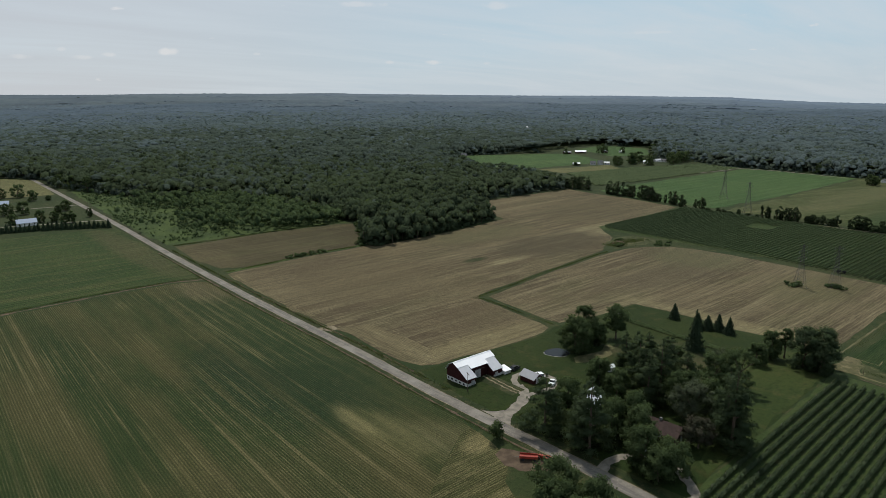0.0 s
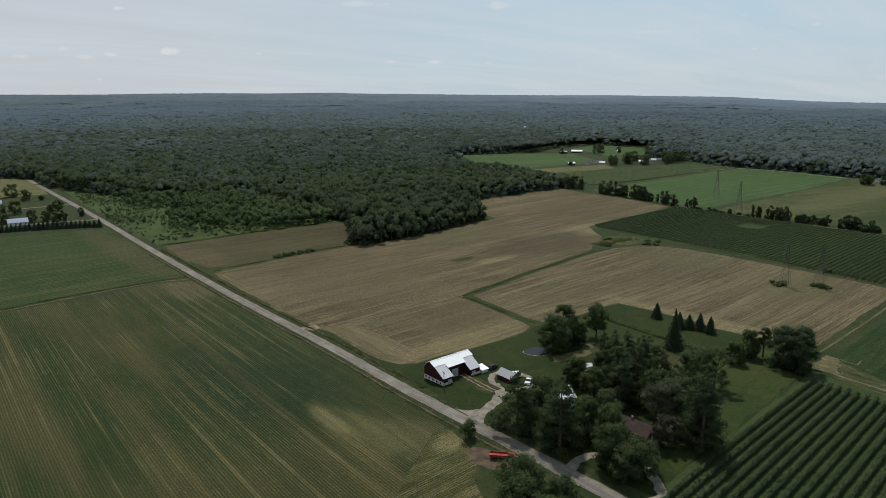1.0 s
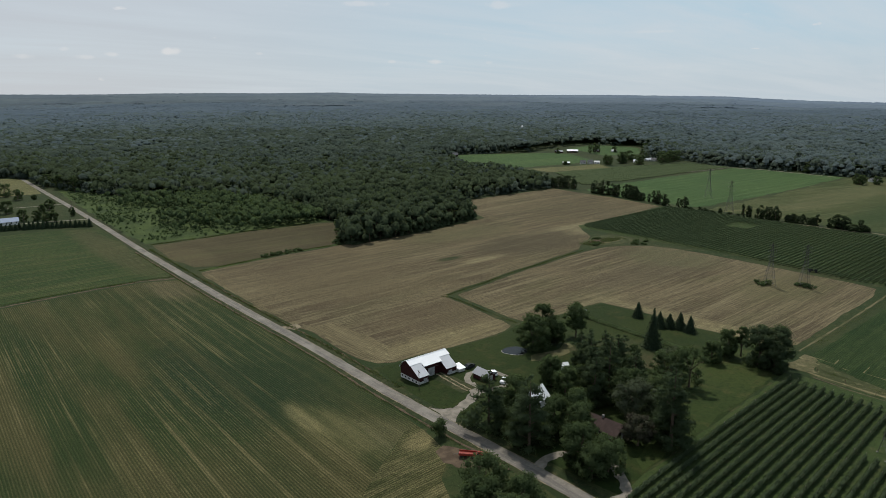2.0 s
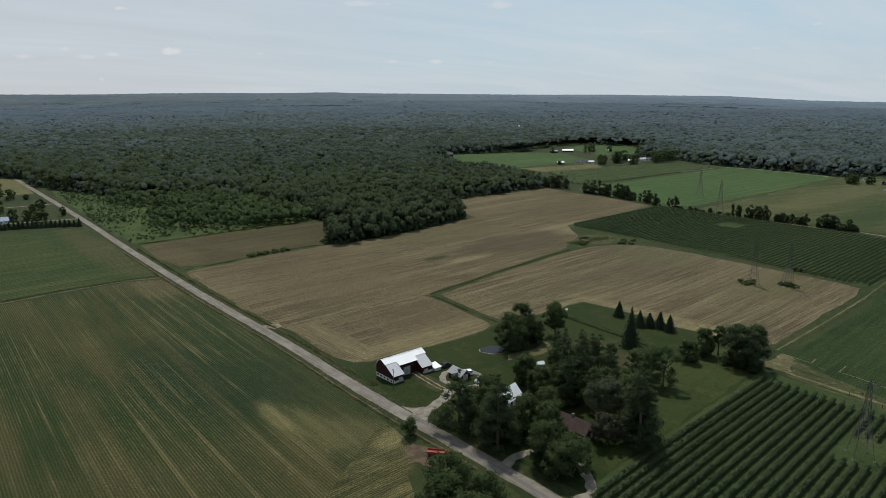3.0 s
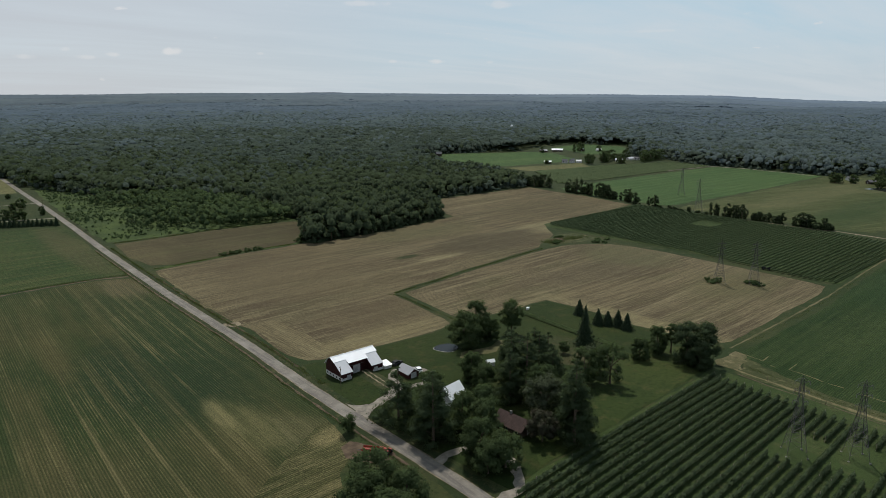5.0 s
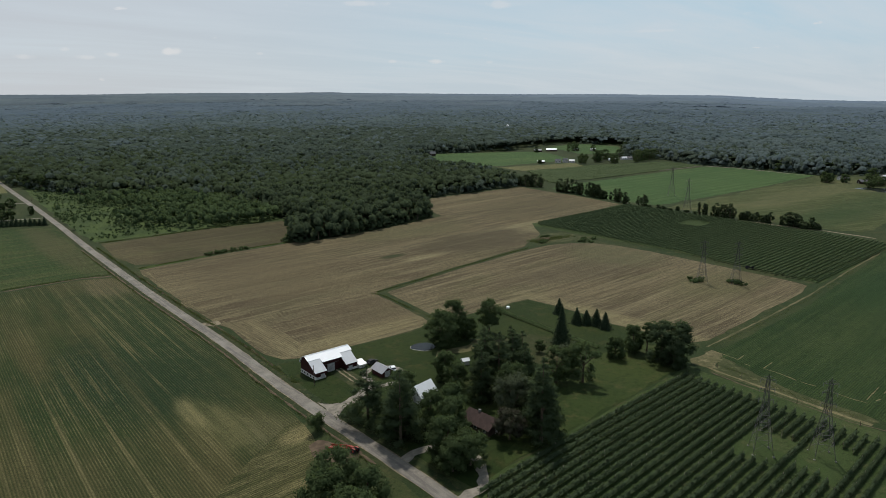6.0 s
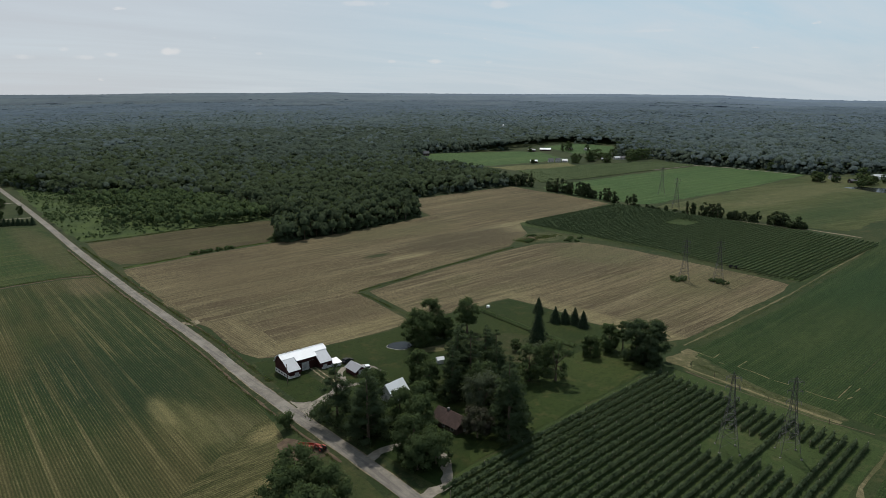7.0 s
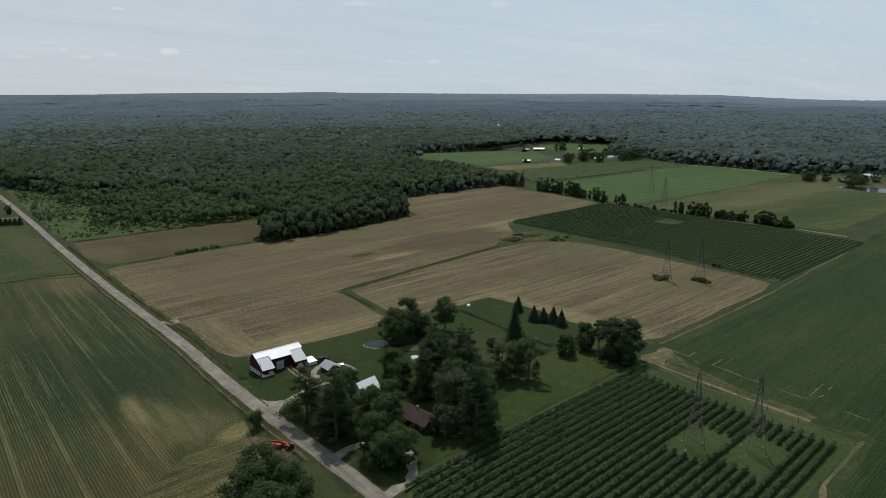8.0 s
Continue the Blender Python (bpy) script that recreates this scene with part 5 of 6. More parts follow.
    # filler sheet seen between the crowns; raised far off to soften gaps like haze
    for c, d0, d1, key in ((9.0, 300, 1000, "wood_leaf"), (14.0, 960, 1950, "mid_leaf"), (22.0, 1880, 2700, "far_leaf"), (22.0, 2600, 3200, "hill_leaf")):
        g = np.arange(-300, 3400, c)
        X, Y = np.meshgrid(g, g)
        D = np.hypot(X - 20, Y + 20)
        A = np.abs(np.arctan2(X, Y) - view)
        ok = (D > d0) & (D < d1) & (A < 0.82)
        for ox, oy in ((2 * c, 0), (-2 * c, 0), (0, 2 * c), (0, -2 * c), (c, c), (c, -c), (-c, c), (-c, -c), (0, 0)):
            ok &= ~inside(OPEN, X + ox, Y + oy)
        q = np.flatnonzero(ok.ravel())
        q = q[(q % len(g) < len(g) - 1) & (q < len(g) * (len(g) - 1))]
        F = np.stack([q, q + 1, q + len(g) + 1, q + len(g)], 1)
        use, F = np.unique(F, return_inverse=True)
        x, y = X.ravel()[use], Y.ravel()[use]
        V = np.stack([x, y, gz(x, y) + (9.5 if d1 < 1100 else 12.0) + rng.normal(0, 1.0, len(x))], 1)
        tagged(new("canopy_filler", as_mesh("canopy_filler", V, F.reshape(-1, 4), M[key], True)), "leafy filler sheet between the crowns", "woods", "", "stuff")
    # the distant canopy on the hills, uneven belts with more haze glow farther off
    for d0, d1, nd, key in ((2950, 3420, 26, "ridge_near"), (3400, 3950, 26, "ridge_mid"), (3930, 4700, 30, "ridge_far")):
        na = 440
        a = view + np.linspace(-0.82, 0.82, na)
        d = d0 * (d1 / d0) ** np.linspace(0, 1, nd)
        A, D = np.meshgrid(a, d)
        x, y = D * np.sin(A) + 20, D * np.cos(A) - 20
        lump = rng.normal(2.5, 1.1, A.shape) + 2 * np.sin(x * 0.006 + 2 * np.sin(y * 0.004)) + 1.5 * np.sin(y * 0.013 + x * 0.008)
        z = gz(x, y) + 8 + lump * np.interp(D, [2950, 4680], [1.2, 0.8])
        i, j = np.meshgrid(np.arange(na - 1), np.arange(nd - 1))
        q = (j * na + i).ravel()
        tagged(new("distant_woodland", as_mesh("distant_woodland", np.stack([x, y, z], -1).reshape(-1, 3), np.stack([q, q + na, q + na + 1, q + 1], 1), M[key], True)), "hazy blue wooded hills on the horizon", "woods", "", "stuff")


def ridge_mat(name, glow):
    """Backdrop of far hills; blue emission stands in for the summer haze, stronger to the right."""
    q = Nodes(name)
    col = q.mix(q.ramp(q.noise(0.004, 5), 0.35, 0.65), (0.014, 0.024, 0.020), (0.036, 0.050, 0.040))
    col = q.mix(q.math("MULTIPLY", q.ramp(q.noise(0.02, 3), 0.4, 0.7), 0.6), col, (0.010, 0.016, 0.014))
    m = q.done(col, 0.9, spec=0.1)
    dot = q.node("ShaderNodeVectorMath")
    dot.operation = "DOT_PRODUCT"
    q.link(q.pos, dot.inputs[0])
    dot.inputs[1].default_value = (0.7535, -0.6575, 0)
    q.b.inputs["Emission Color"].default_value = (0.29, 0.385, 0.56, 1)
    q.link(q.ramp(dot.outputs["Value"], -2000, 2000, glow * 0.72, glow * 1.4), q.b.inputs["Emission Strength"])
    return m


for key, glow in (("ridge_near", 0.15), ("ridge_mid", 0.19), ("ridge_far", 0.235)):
    M[key] = ridge_mat("hills with haze glow", glow)
build_woods()
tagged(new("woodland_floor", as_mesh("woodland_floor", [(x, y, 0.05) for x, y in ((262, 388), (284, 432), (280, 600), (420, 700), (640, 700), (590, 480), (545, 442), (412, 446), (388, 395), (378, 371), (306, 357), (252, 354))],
      [np.array([(0, 1, 10, 11), (1, 8, 9, 10), (1, 2, 7, 8), (2, 3, 6, 7), (3, 4, 5, 6)])[:, ::-1]], M["floor"])), "dark green ground under the wood's edge", "ground", "", "structure")


def build_scrub():
    """Bushes and young trees on the wet rough ground before the wood."""
    rng = np.random.default_rng(11)
    poly = [(150, 455), (200, 447), (271, 441), (288, 445), (291, 480), (287, 545), (288, 610), (256, 634), (214, 650), (183, 735), (170, 780), (158, 640), (152, 540)]
    n = 10500
    x, y = rng.uniform(148, 290, n), rng.uniform(440, 790, n)
    k = inside(poly, x, y)
    depth = (x - 148) / 130 + 0.5 * np.sin(x * 0.07) * np.cos(y * 0.05)
    k &= rng.random(n) < np.clip(0.16 + 0.80 * depth, 0.08, 0.95)
    x, y = x[k], y[k]
    big = rng.random(len(x)) < np.clip((x - 170) / 110, 0.03, 0.6)
    H = np.where(big, rng.uniform(3.5, 11, len(x)), rng.uniform(0.6, 2.2, len(x)))
    R = np.where(big, H * rng.uniform(0.2, 0.36, len(x)), H * rng.uniform(0.42, 0.7, len(x)))
    kinds = [crown_kind(rng, 15, 0.34, 1) for _ in range(8)]
    V, F, N = scatter(x, y, R, H, kinds, rng, 0.15)
    tagged(new("scrub", as_mesh("scrub", V, F, M["scrub_leaf"], True, N)), "light green bushes and saplings on rough ground", "scrub", "", "stuff")


sheet("rough_ground", [(150, 448), (200, 445), (271, 440), (284, 436), (290, 480), (282, 600), (250, 630), (212, 650), (186, 735), (168, 790), (158, 640), (152, 540)], M["rough"], 0.08, "rough bright green grass with bushes", "ground", 8, 1.0, 61)
build_scrub()


# ---- buildings ----
def build_barn():
    """A gambrel bank barn: boards over a whitewashed block basement, two front sheds beside the door."""
    b = thing("barn", 143.0, 158.8, -1.0, "dark red gambrel barn with a white metal roof", "barn")
    b.location.z = 2.55
    L, back, main, ext = 16.5, 3.5, -3.5, -6.7
    base = Geo()
    base.box(0, back - 0.3, -1.2, L, back, 1.4).box(0, ext, -1.2, 0.3, back - 0.3, 1.4).box(L - 0.3, ext, -1.2, L, back - 0.3, 1.4)
    base.box(0.3, ext, -1.2, 4.0, ext + 0.3, 1.1).box(12.3, ext, -1.2, L - 0.3, ext + 0.3, 1.1)
    part("basement_wall", base, M["whitewash"], b, "whitewashed block basement wall")
    end = [(back, 1.4), (back, 3.7), (2.0, 5.75), (0, 6.72), (-2.4, 5.55), (ext, 2.8), (ext, 1.4)]
    part("gable_wall", Geo().prism(end, "x", 0.02, 0.22), M["red_board"], b)
    part("gable_wall", Geo().prism(end, "x", L - 0.22, L - 0.02), M["red_board"], b)
    part("back_wall", Geo().box(0.22, back - 0.2, 1.4, L - 0.22, back - 0.02, 3.7), M["red_board"], b)
    part("front_wall", Geo().box(4.0, main, 0.0, 6.4, main + 0.18, 5.1).box(9.2, main, 0.0, 12.3, main + 0.18, 5.1).box(6.4, main, 3.4, 9.2, main + 0.18, 5.1), M["red_board"], b)
    for x0, x1 in ((0.3, 4.0), (12.3, L - 0.3)):
        w = Geo().box(x0, ext + 0.02, 1.1, x1, ext + 0.2, 2.9)
        inner = x1 if x0 < 1 else x0
        w.prism([(main, 0.2), (main, 4.7), (ext, 2.9), (ext, 0.2)], "x", inner - 0.1, inner + 0.1)
        part("shed_wall", w, M["red_board"], b)
        part("shed_roof", Geo().slab((x0 - 0.6, ext - 0.35, 2.80), (x1 + 0.25, ext - 0.35, 2.80), (x1 + 0.25, -2.35, 5.66), (x0 - 0.6, -2.35, 5.66), 0.1), M["grey_roof"], b, "dull grey metal roof")
    o = 0.45
    roof = Geo()
    roof.slab((L + o, 0, 6.85), (-o, 0, 6.85), (-o, 2.0, 5.86), (L + o, 2.0, 5.86), 0.12)
    roof.slab((L + o, 2.0, 5.86), (-o, 2.0, 5.86), (-o, 3.75, 3.62), (L + o, 3.75, 3.62), 0.12)
    roof.slab((-o, -2.45, 5.72), (L + o, -2.45, 5.72), (L + o, 0, 6.85), (-o, 0, 6.85), 0.12)
    roof.slab((4.2, -4.3, 4.86), (12.1, -4.3, 4.86), (12.1, -2.45, 5.72), (4.2, -2.45, 5.72), 0.12)
    part("roof", roof, M["white_roof"], b, "white painted metal gambrel roof")
    part("ridge_cap", Geo().box(-o, -0.15, 6.83, L + o, 0.15, 6.93), M["white_roof"], b)
    door = part("sliding_door", Geo().box(6.4, main - 0.1, 0.35, 9.2, main - 0.02, 3.3), M["door_grey"], b, "grey sliding barn door")
    part("door_rail", Geo().box(5.0, main - 0.16, 3.32, 11.0, main - 0.04, 3.45), M["steel"], door)
    for y in (-5.6, -3.6, -1.6, 0.4, 2.2):
        w = part("window", Geo().box(-0.05, y, 0.45, 0.03, y + 0.75, 1.05), M["glass"], b)
        part("window_frame", Geo().box(-0.035, y - 0.08, 0.37, 0.0, y + 0.83, 1.13), M["door_grey"], w)
    for x in (2.0, 12.9):
        part("shed_door", Geo().box(x, ext - 0.06, -0.2, x + 1.5, ext + 0.02, 1.9), M["door_grey"], b, "weathered grey plank door")
    part("loft_door", Geo().box(-0.06, -0.9, 3.3, 0.04, 0.9, 5.0), M["red_board"], b)
    # lean-to at the far end
    l = thing("lean_to", 159.6, 152.4, -2.0, "small white-roofed lean-to shed beside the barn", "shed")
    l.location.z = 2.4
    part("wall", Geo().box(0, -1.6, -0.6, 2.8, 1.6, 1.7), M["whitewash"], l)
    part("roof", Geo().slab((-0.2, -1.9, 1.7), (3.0, -1.9, 1.7), (3.0, 1.9, 2.4), (-0.2, 1.9, 2.4), 0.1), M["white_roof"], l)


def build_ramp():
    """The earth bank that leads up to the barn's door."""
    n = 14
    V = []
    for i in range(n):
        k = i / (n - 1)
        for j in range(7):
            u = (j - 3) / 3
            x, y = 151.6 + 1.4 * k + u * 3.2, 137 + 17.3 * k
            V.append((x, y, gzf(x, y) + 0.06 + 0.75 * k * k * (1 - u * u)))
    F = [(i * 7 + j, i * 7 + j + 1, (i + 1) * 7 + j + 1, (i + 1) * 7 + j) for i in range(n - 1) for j in range(6)]
    tagged(new("barn_ramp", as_mesh("barn_ramp", V, np.array(F), M["verge"], True)), "grassy earth ramp up to the barn door", "ramp", "", "structure")
    for o in (-0.85, 0.85):
        V = []
        for i in range(24):
            k = i / 23
            for e in (-0.3, 0.3):
                u = (o + e + 0.12 * math.sin(i * 1.3)) / 3.2
                x, y = 151.6 + 1.4 * k + u * 3.2, 137 + 17.0 * k
                V.append((x, y, gzf(x, y) + 0.10 + 0.75 * k * k * (1 - u * u)))
        F = [(2 * i, 2 * i + 1, 2 * i + 3, 2 * i + 2) for i in range(23)]
        tagged(new("wheel_rut", as_mesh("wheel_rut", V, np.array(F), M["sand"])), "bare wheel rut up to the barn door", "track", "", "structure")


def gabled(name, x, y, length, width, eave, ridge, turn, roof, wall, label, category="house", windows=True, chimney=False, over=0.4, drop=0.6):
    """A gabled building: walls, roof slabs, windows and a door. Its ridge runs along its own x."""
    t = thing(name, x, y, turn, label, category)
    h, w = length / 2, width / 2
    g = Geo()
    g.box(-h, -w, -drop, h, -w + 0.2, eave).box(-h, w - 0.2, -drop, h, w, eave)
    ends = [(-w + 0.2, -drop), (w - 0.2, -drop), (w - 0.2, eave), (0, ridge - 0.05), (-w + 0.2, eave)]
    g.prism(ends, "x", -h, -h + 0.2).prism(ends, "x", h - 0.2, h)
    part("wall", g, M[wall], t)
    s = (ridge - eave) / w
    r = Geo()
    zl = eave - s * over
    r.slab((-h - over, -w - over, zl), (h + over, -w - over, zl), (h + over, 0, ridge), (-h - over, 0, ridge), 0.14)
    r.slab((-h - over, 0, ridge), (h + over, 0, ridge), (h + over, w + over, zl), (-h - over, w + over, zl), 0.14)
    rf = part("roof", r, M[roof], t)
    if chimney:
        part("chimney", Geo().box(h * 0.2, -0.3, ridge - 0.8, h * 0.2 + 0.6, 0.3, ridge + 0.6), M["concrete"], rf, "grey chimney")
    if windows:
        k = max(2, int(length / 3.2))
        for side in (-1, 1):
            for i in range(k):
                cx = -h + length * (i + 0.5) / k
                yy = side * (w + 0.02)
                p = part("window", Geo().box(cx - 0.45, yy - 0.03, 0.9, cx + 0.45, yy + 0.03, min(2.1, eave - 0.2)), M["glass"], t)
                part("window_frame", Geo().box(cx - 0.55, yy - 0.02, 0.8, cx + 0.55, yy + 0.02, min(2.2, eave - 0.1)), M["whitewash"], p)
        part("door", Geo().box(-h - 0.04, -0.5, 0, -h + 0.02, 0.5, 2.05), M["door_grey"], t)
    return t


build_barn()
build_ramp()
shed = gabled("machine_shed", 162.2, 141.0, 6.2, 4.4, 2.0, 3.4, 88, "slate_roof", "red_board", "small dark red shed with a grey metal roof", "shed", False)
part("door", Geo().box(-3.14, -1.1, 0, -3.08, 1.1, 2.1), M["door_grey"], shed, "pale double door")
gabled("farm_house", 160.0, 89.8, 10.0, 6.6, 2.2, 4.4, 93, "brown_roof", "dark_siding", "brown-roofed dark farmhouse half hidden by trees", "house", True, True)
gabled("garage", 158.8, 115.2, 6.8, 5.4, 2.9, 5.8, 8, "white_roof", "white_board", "white garage with a bright white metal roof", "garage", True)
gabled("garden_shed", 188.6, 128.2, 2.4, 1.8, 1.8, 2.5, -20, "white_roof", "white_board", "tiny white-roofed garden shed on the lawn", "shed", False, False, 0.25)
# roadside houses beyond the hay field
gabled("roadside_house", 95, 588, 13, 7.5, 2.8, 5.2, -5, "blue_roof", "white_board", "roadside house with a pale blue metal roof", "house")
gabled("roadside_house", 96, 702, 12, 7.5, 2.8, 5.0, -8, "blue_roof", "white_board", "roadside house with a pale blue metal roof", "house")
gabled("pale_outbuilding", 189, 772, 9, 5, 2.4, 3.6, -30, "white_roof", "white_board", "low pale outbuilding under roadside trees", "shed")
FAR = [("long_barn", 892, 686, 17, 7, 2.8, 4.8, -52, "white_roof", "red_board", "distant long barn with a bright white roof", "barn"),
       ("farm_shed", 868, 694, 11, 6.5, 2.6, 4.2, -30, "slate_roof", "red_board", "distant grey-roofed farm shed", "shed"),
       ("farm_shed", 880, 708, 9, 6, 2.4, 4.0, 30, "dark_roof", "dark_siding", "distant dark-roofed farm shed", "shed"),
       ("farm_shed", 742, 577, 9, 5, 2.4, 3.8, -40, "white_roof", "red_board", "distant white-roofed shed at the field", "shed"),
       ("farm_house_far", 764, 566, 7, 5, 2.8, 5.0, -45, "dark_roof", "whitewash", "distant white house with a dark roof", "house"),
       ("farm_house_far", 771, 559, 6.5, 5, 3.6, 5.8, -30, "dark_roof", "whitewash", "distant white two-storey house", "house"),
       ("farm_house_far", 778, 553, 7, 5, 2.6, 4.2, -60, "grey_roof", "whitewash", "distant house with a grey roof", "house"),
       ("farm_shed", 947, 646, 8, 5, 2.6, 4.2, -40, "white_roof", "white_board", "distant white-roofed farm shed", "shed"),
       ("farm_shed", 928, 664, 9, 5.5, 2.6, 4.2, 20, "grey_roof", "red_board", "distant grey-roofed farm shed", "shed"),
       ("roadside_cottage", 830, 525, 9, 6, 2.6, 4.4, -50, "white_roof", "white_board", "distant white cottage among trees", "house"),
       ("roadside_cottage", 861, 527, 10, 6, 2.6, 4.4, -20, "grey_roof", "white_board", "distant white cottage beside trees", "house"),
       ("roadside_cottage", 867, 521, 8, 6, 2.6, 4.4, -55, "dark_roof", "white_board", "distant dark-roofed cottage beside trees", "house"),
       ("roadside_house_far", 910, 402, 9, 7, 4.0, 6.2, -60, "dark_roof", "white_board", "distant grey house at the wood's edge", "house"),
       ("pond_house", 830, 212, 12, 6, 2.4, 4.2, -35, "dark_roof", "dark_siding", "distant dark-roofed house beside the pond", "house"),
       ("pond_house", 846, 238, 10, 6, 2.4, 4.2, -40, "dark_roof", "white_board", "distant house behind field trees", "house"),
       ("pond_barn", 884, 205, 16, 8, 3.0, 5.0, -40, "grey_roof", "white_board", "distant barn with a wide pale roof", "barn"),
       ("grey_house", 700, 755, 8, 6, 4.2, 7.0, -30, "dark_roof", "dark_siding", "grey house at the wood's edge", "house")]
for row in FAR:
    gabled(*row, drop=0.8)
# unidentified white building, made tall to show over the trees from the camera
silo = thing("silo", 1193, 1073, 0, "white tower for an unidentified far building, raised to show above the woods", "silo")
part("body", Geo().tube((0, 0, -0.5), (0, 0, 16.5), 2.7, 2.7, 20), M["white_board"], silo)
part("dome", Geo().tube((0, 0, 16.5), (0, 0, 17.9), 2.8, 1.7, 20).tube((0, 0, 17.9), (0, 0, 18.6), 1.7, 0.2, 20), M["white_roof"], silo)


# ---- vineyards ----
def build_vines():
    rng = np.random.default_rng(21)
    post_mesh = Geo().box(-0.05, -0.05, -0.2, 0.05, 0.05, 1.95).mesh("post", M["post"])
    for i in range(24):
        y0 = 67.0 - 2.75 * i
        ya = lambda x: y0 + 0.059 * (x - 137)
        x0, x1 = 136.5 - 0.02 * (68 - y0) + rng.normal(0, 0.4), 239.6 + rng.normal(0, 0.5) - (0.03 * i)
        cuts = []
        ym = ya(212)
        if abs(ym - 34.5) < 5.0:
            cuts.append((203, 221))
        if abs(ym - 20.5) < 5.0:
            cuts.append((207, 227))
        spans, a = [], x0
        for c0, c1 in cuts:
            spans.append((a, c0 + rng.normal(0, 0.8)))
            a = c1 + rng.normal(0, 0.8)
        spans.append((a, x1))
        row = tagged(new("vine_row"), "green trellised vine row on wooden posts", "vines", "vine rows near the road")
        VV, FF, NN, base = [], [], [], 0
        for s0, s1 in spans:
            V, F, N = hedge(rng, s0, ya(s0), s1, ya(s1), 0.35, 2.0, 1.3, 36, 0.24, 0.26, 0.85)
            VV.append(V); FF.append(F + base); NN.append(N); base += len(V)
            k = int((s1 - s0) / 7.3)
            for j in range(k + 1):
                x = s0 + (s1 - s0) * j / max(1, k)
                z = gzf(x, ya(x))
                if (i * 17 + j) % 24 < 14 or j in (0, k):
                    p = part("post", post_mesh, None, row)
                    p.location = (x, ya(x), z)
        part("foliage", as_mesh("foliage", np.concatenate(VV), np.concatenate(FF), M["vine_leaf"], True, np.concatenate(NN)), None, row)


def build_far_vines():
    rng = np.random.default_rng(22)
    for i in range(70):
        y0 = 93.5 + 2.9 * i
        west = float(np.interp(y0, [92, 106, 135, 176, 215, 262, 290, 298], [402, 398, 402, 409.5, 408.5, 410.5, 410, 422]))
        east = float(np.interp(y0, [92, 180, 298], [526, 530, 534]))
        spans = [(west, 488 + rng.normal(0, 1)), (508 + rng.normal(0, 1), east)] if 206 < y0 < 224 else [(west + rng.normal(0, 0.7), east + rng.normal(0, 0.7))]
        VV, FF, NN, base = [], [], [], 0
        for s0, s1 in spans:
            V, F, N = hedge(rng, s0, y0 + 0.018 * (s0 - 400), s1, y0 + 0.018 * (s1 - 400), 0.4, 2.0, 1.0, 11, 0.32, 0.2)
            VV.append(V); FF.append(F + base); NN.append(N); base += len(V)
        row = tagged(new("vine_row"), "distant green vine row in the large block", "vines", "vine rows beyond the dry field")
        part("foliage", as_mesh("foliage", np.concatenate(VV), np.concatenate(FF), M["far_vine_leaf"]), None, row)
    VV, FF, NN, base = [], [], [], 0
    poly = [(652, 522), (786, 500), (862, 466), (865, 409), (777, 416), (669, 421), (590, 433)]
    for i in range(40):
        y0 = 410 + 4.2 * i
        xs = np.arange(585, 870, 4.0)
        k = xs[inside(poly, xs, np.full(len(xs), y0) - 0.05 * (xs - 700))]
        if len(k) > 3:
            V, F, N = hedge(rng, k[0], y0 - 0.05 * (k[0] - 700), k[-1], y0 - 0.05 * (k[-1] - 700), 0.3, 2.0, 2.4, 3, 0.7)
            VV.append(V); FF.append(F + base); NN.append(N); base += len(V)
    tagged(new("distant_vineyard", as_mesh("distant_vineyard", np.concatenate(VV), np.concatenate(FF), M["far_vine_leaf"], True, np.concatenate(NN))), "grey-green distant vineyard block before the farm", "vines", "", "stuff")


build_vines()
build_far_vines()


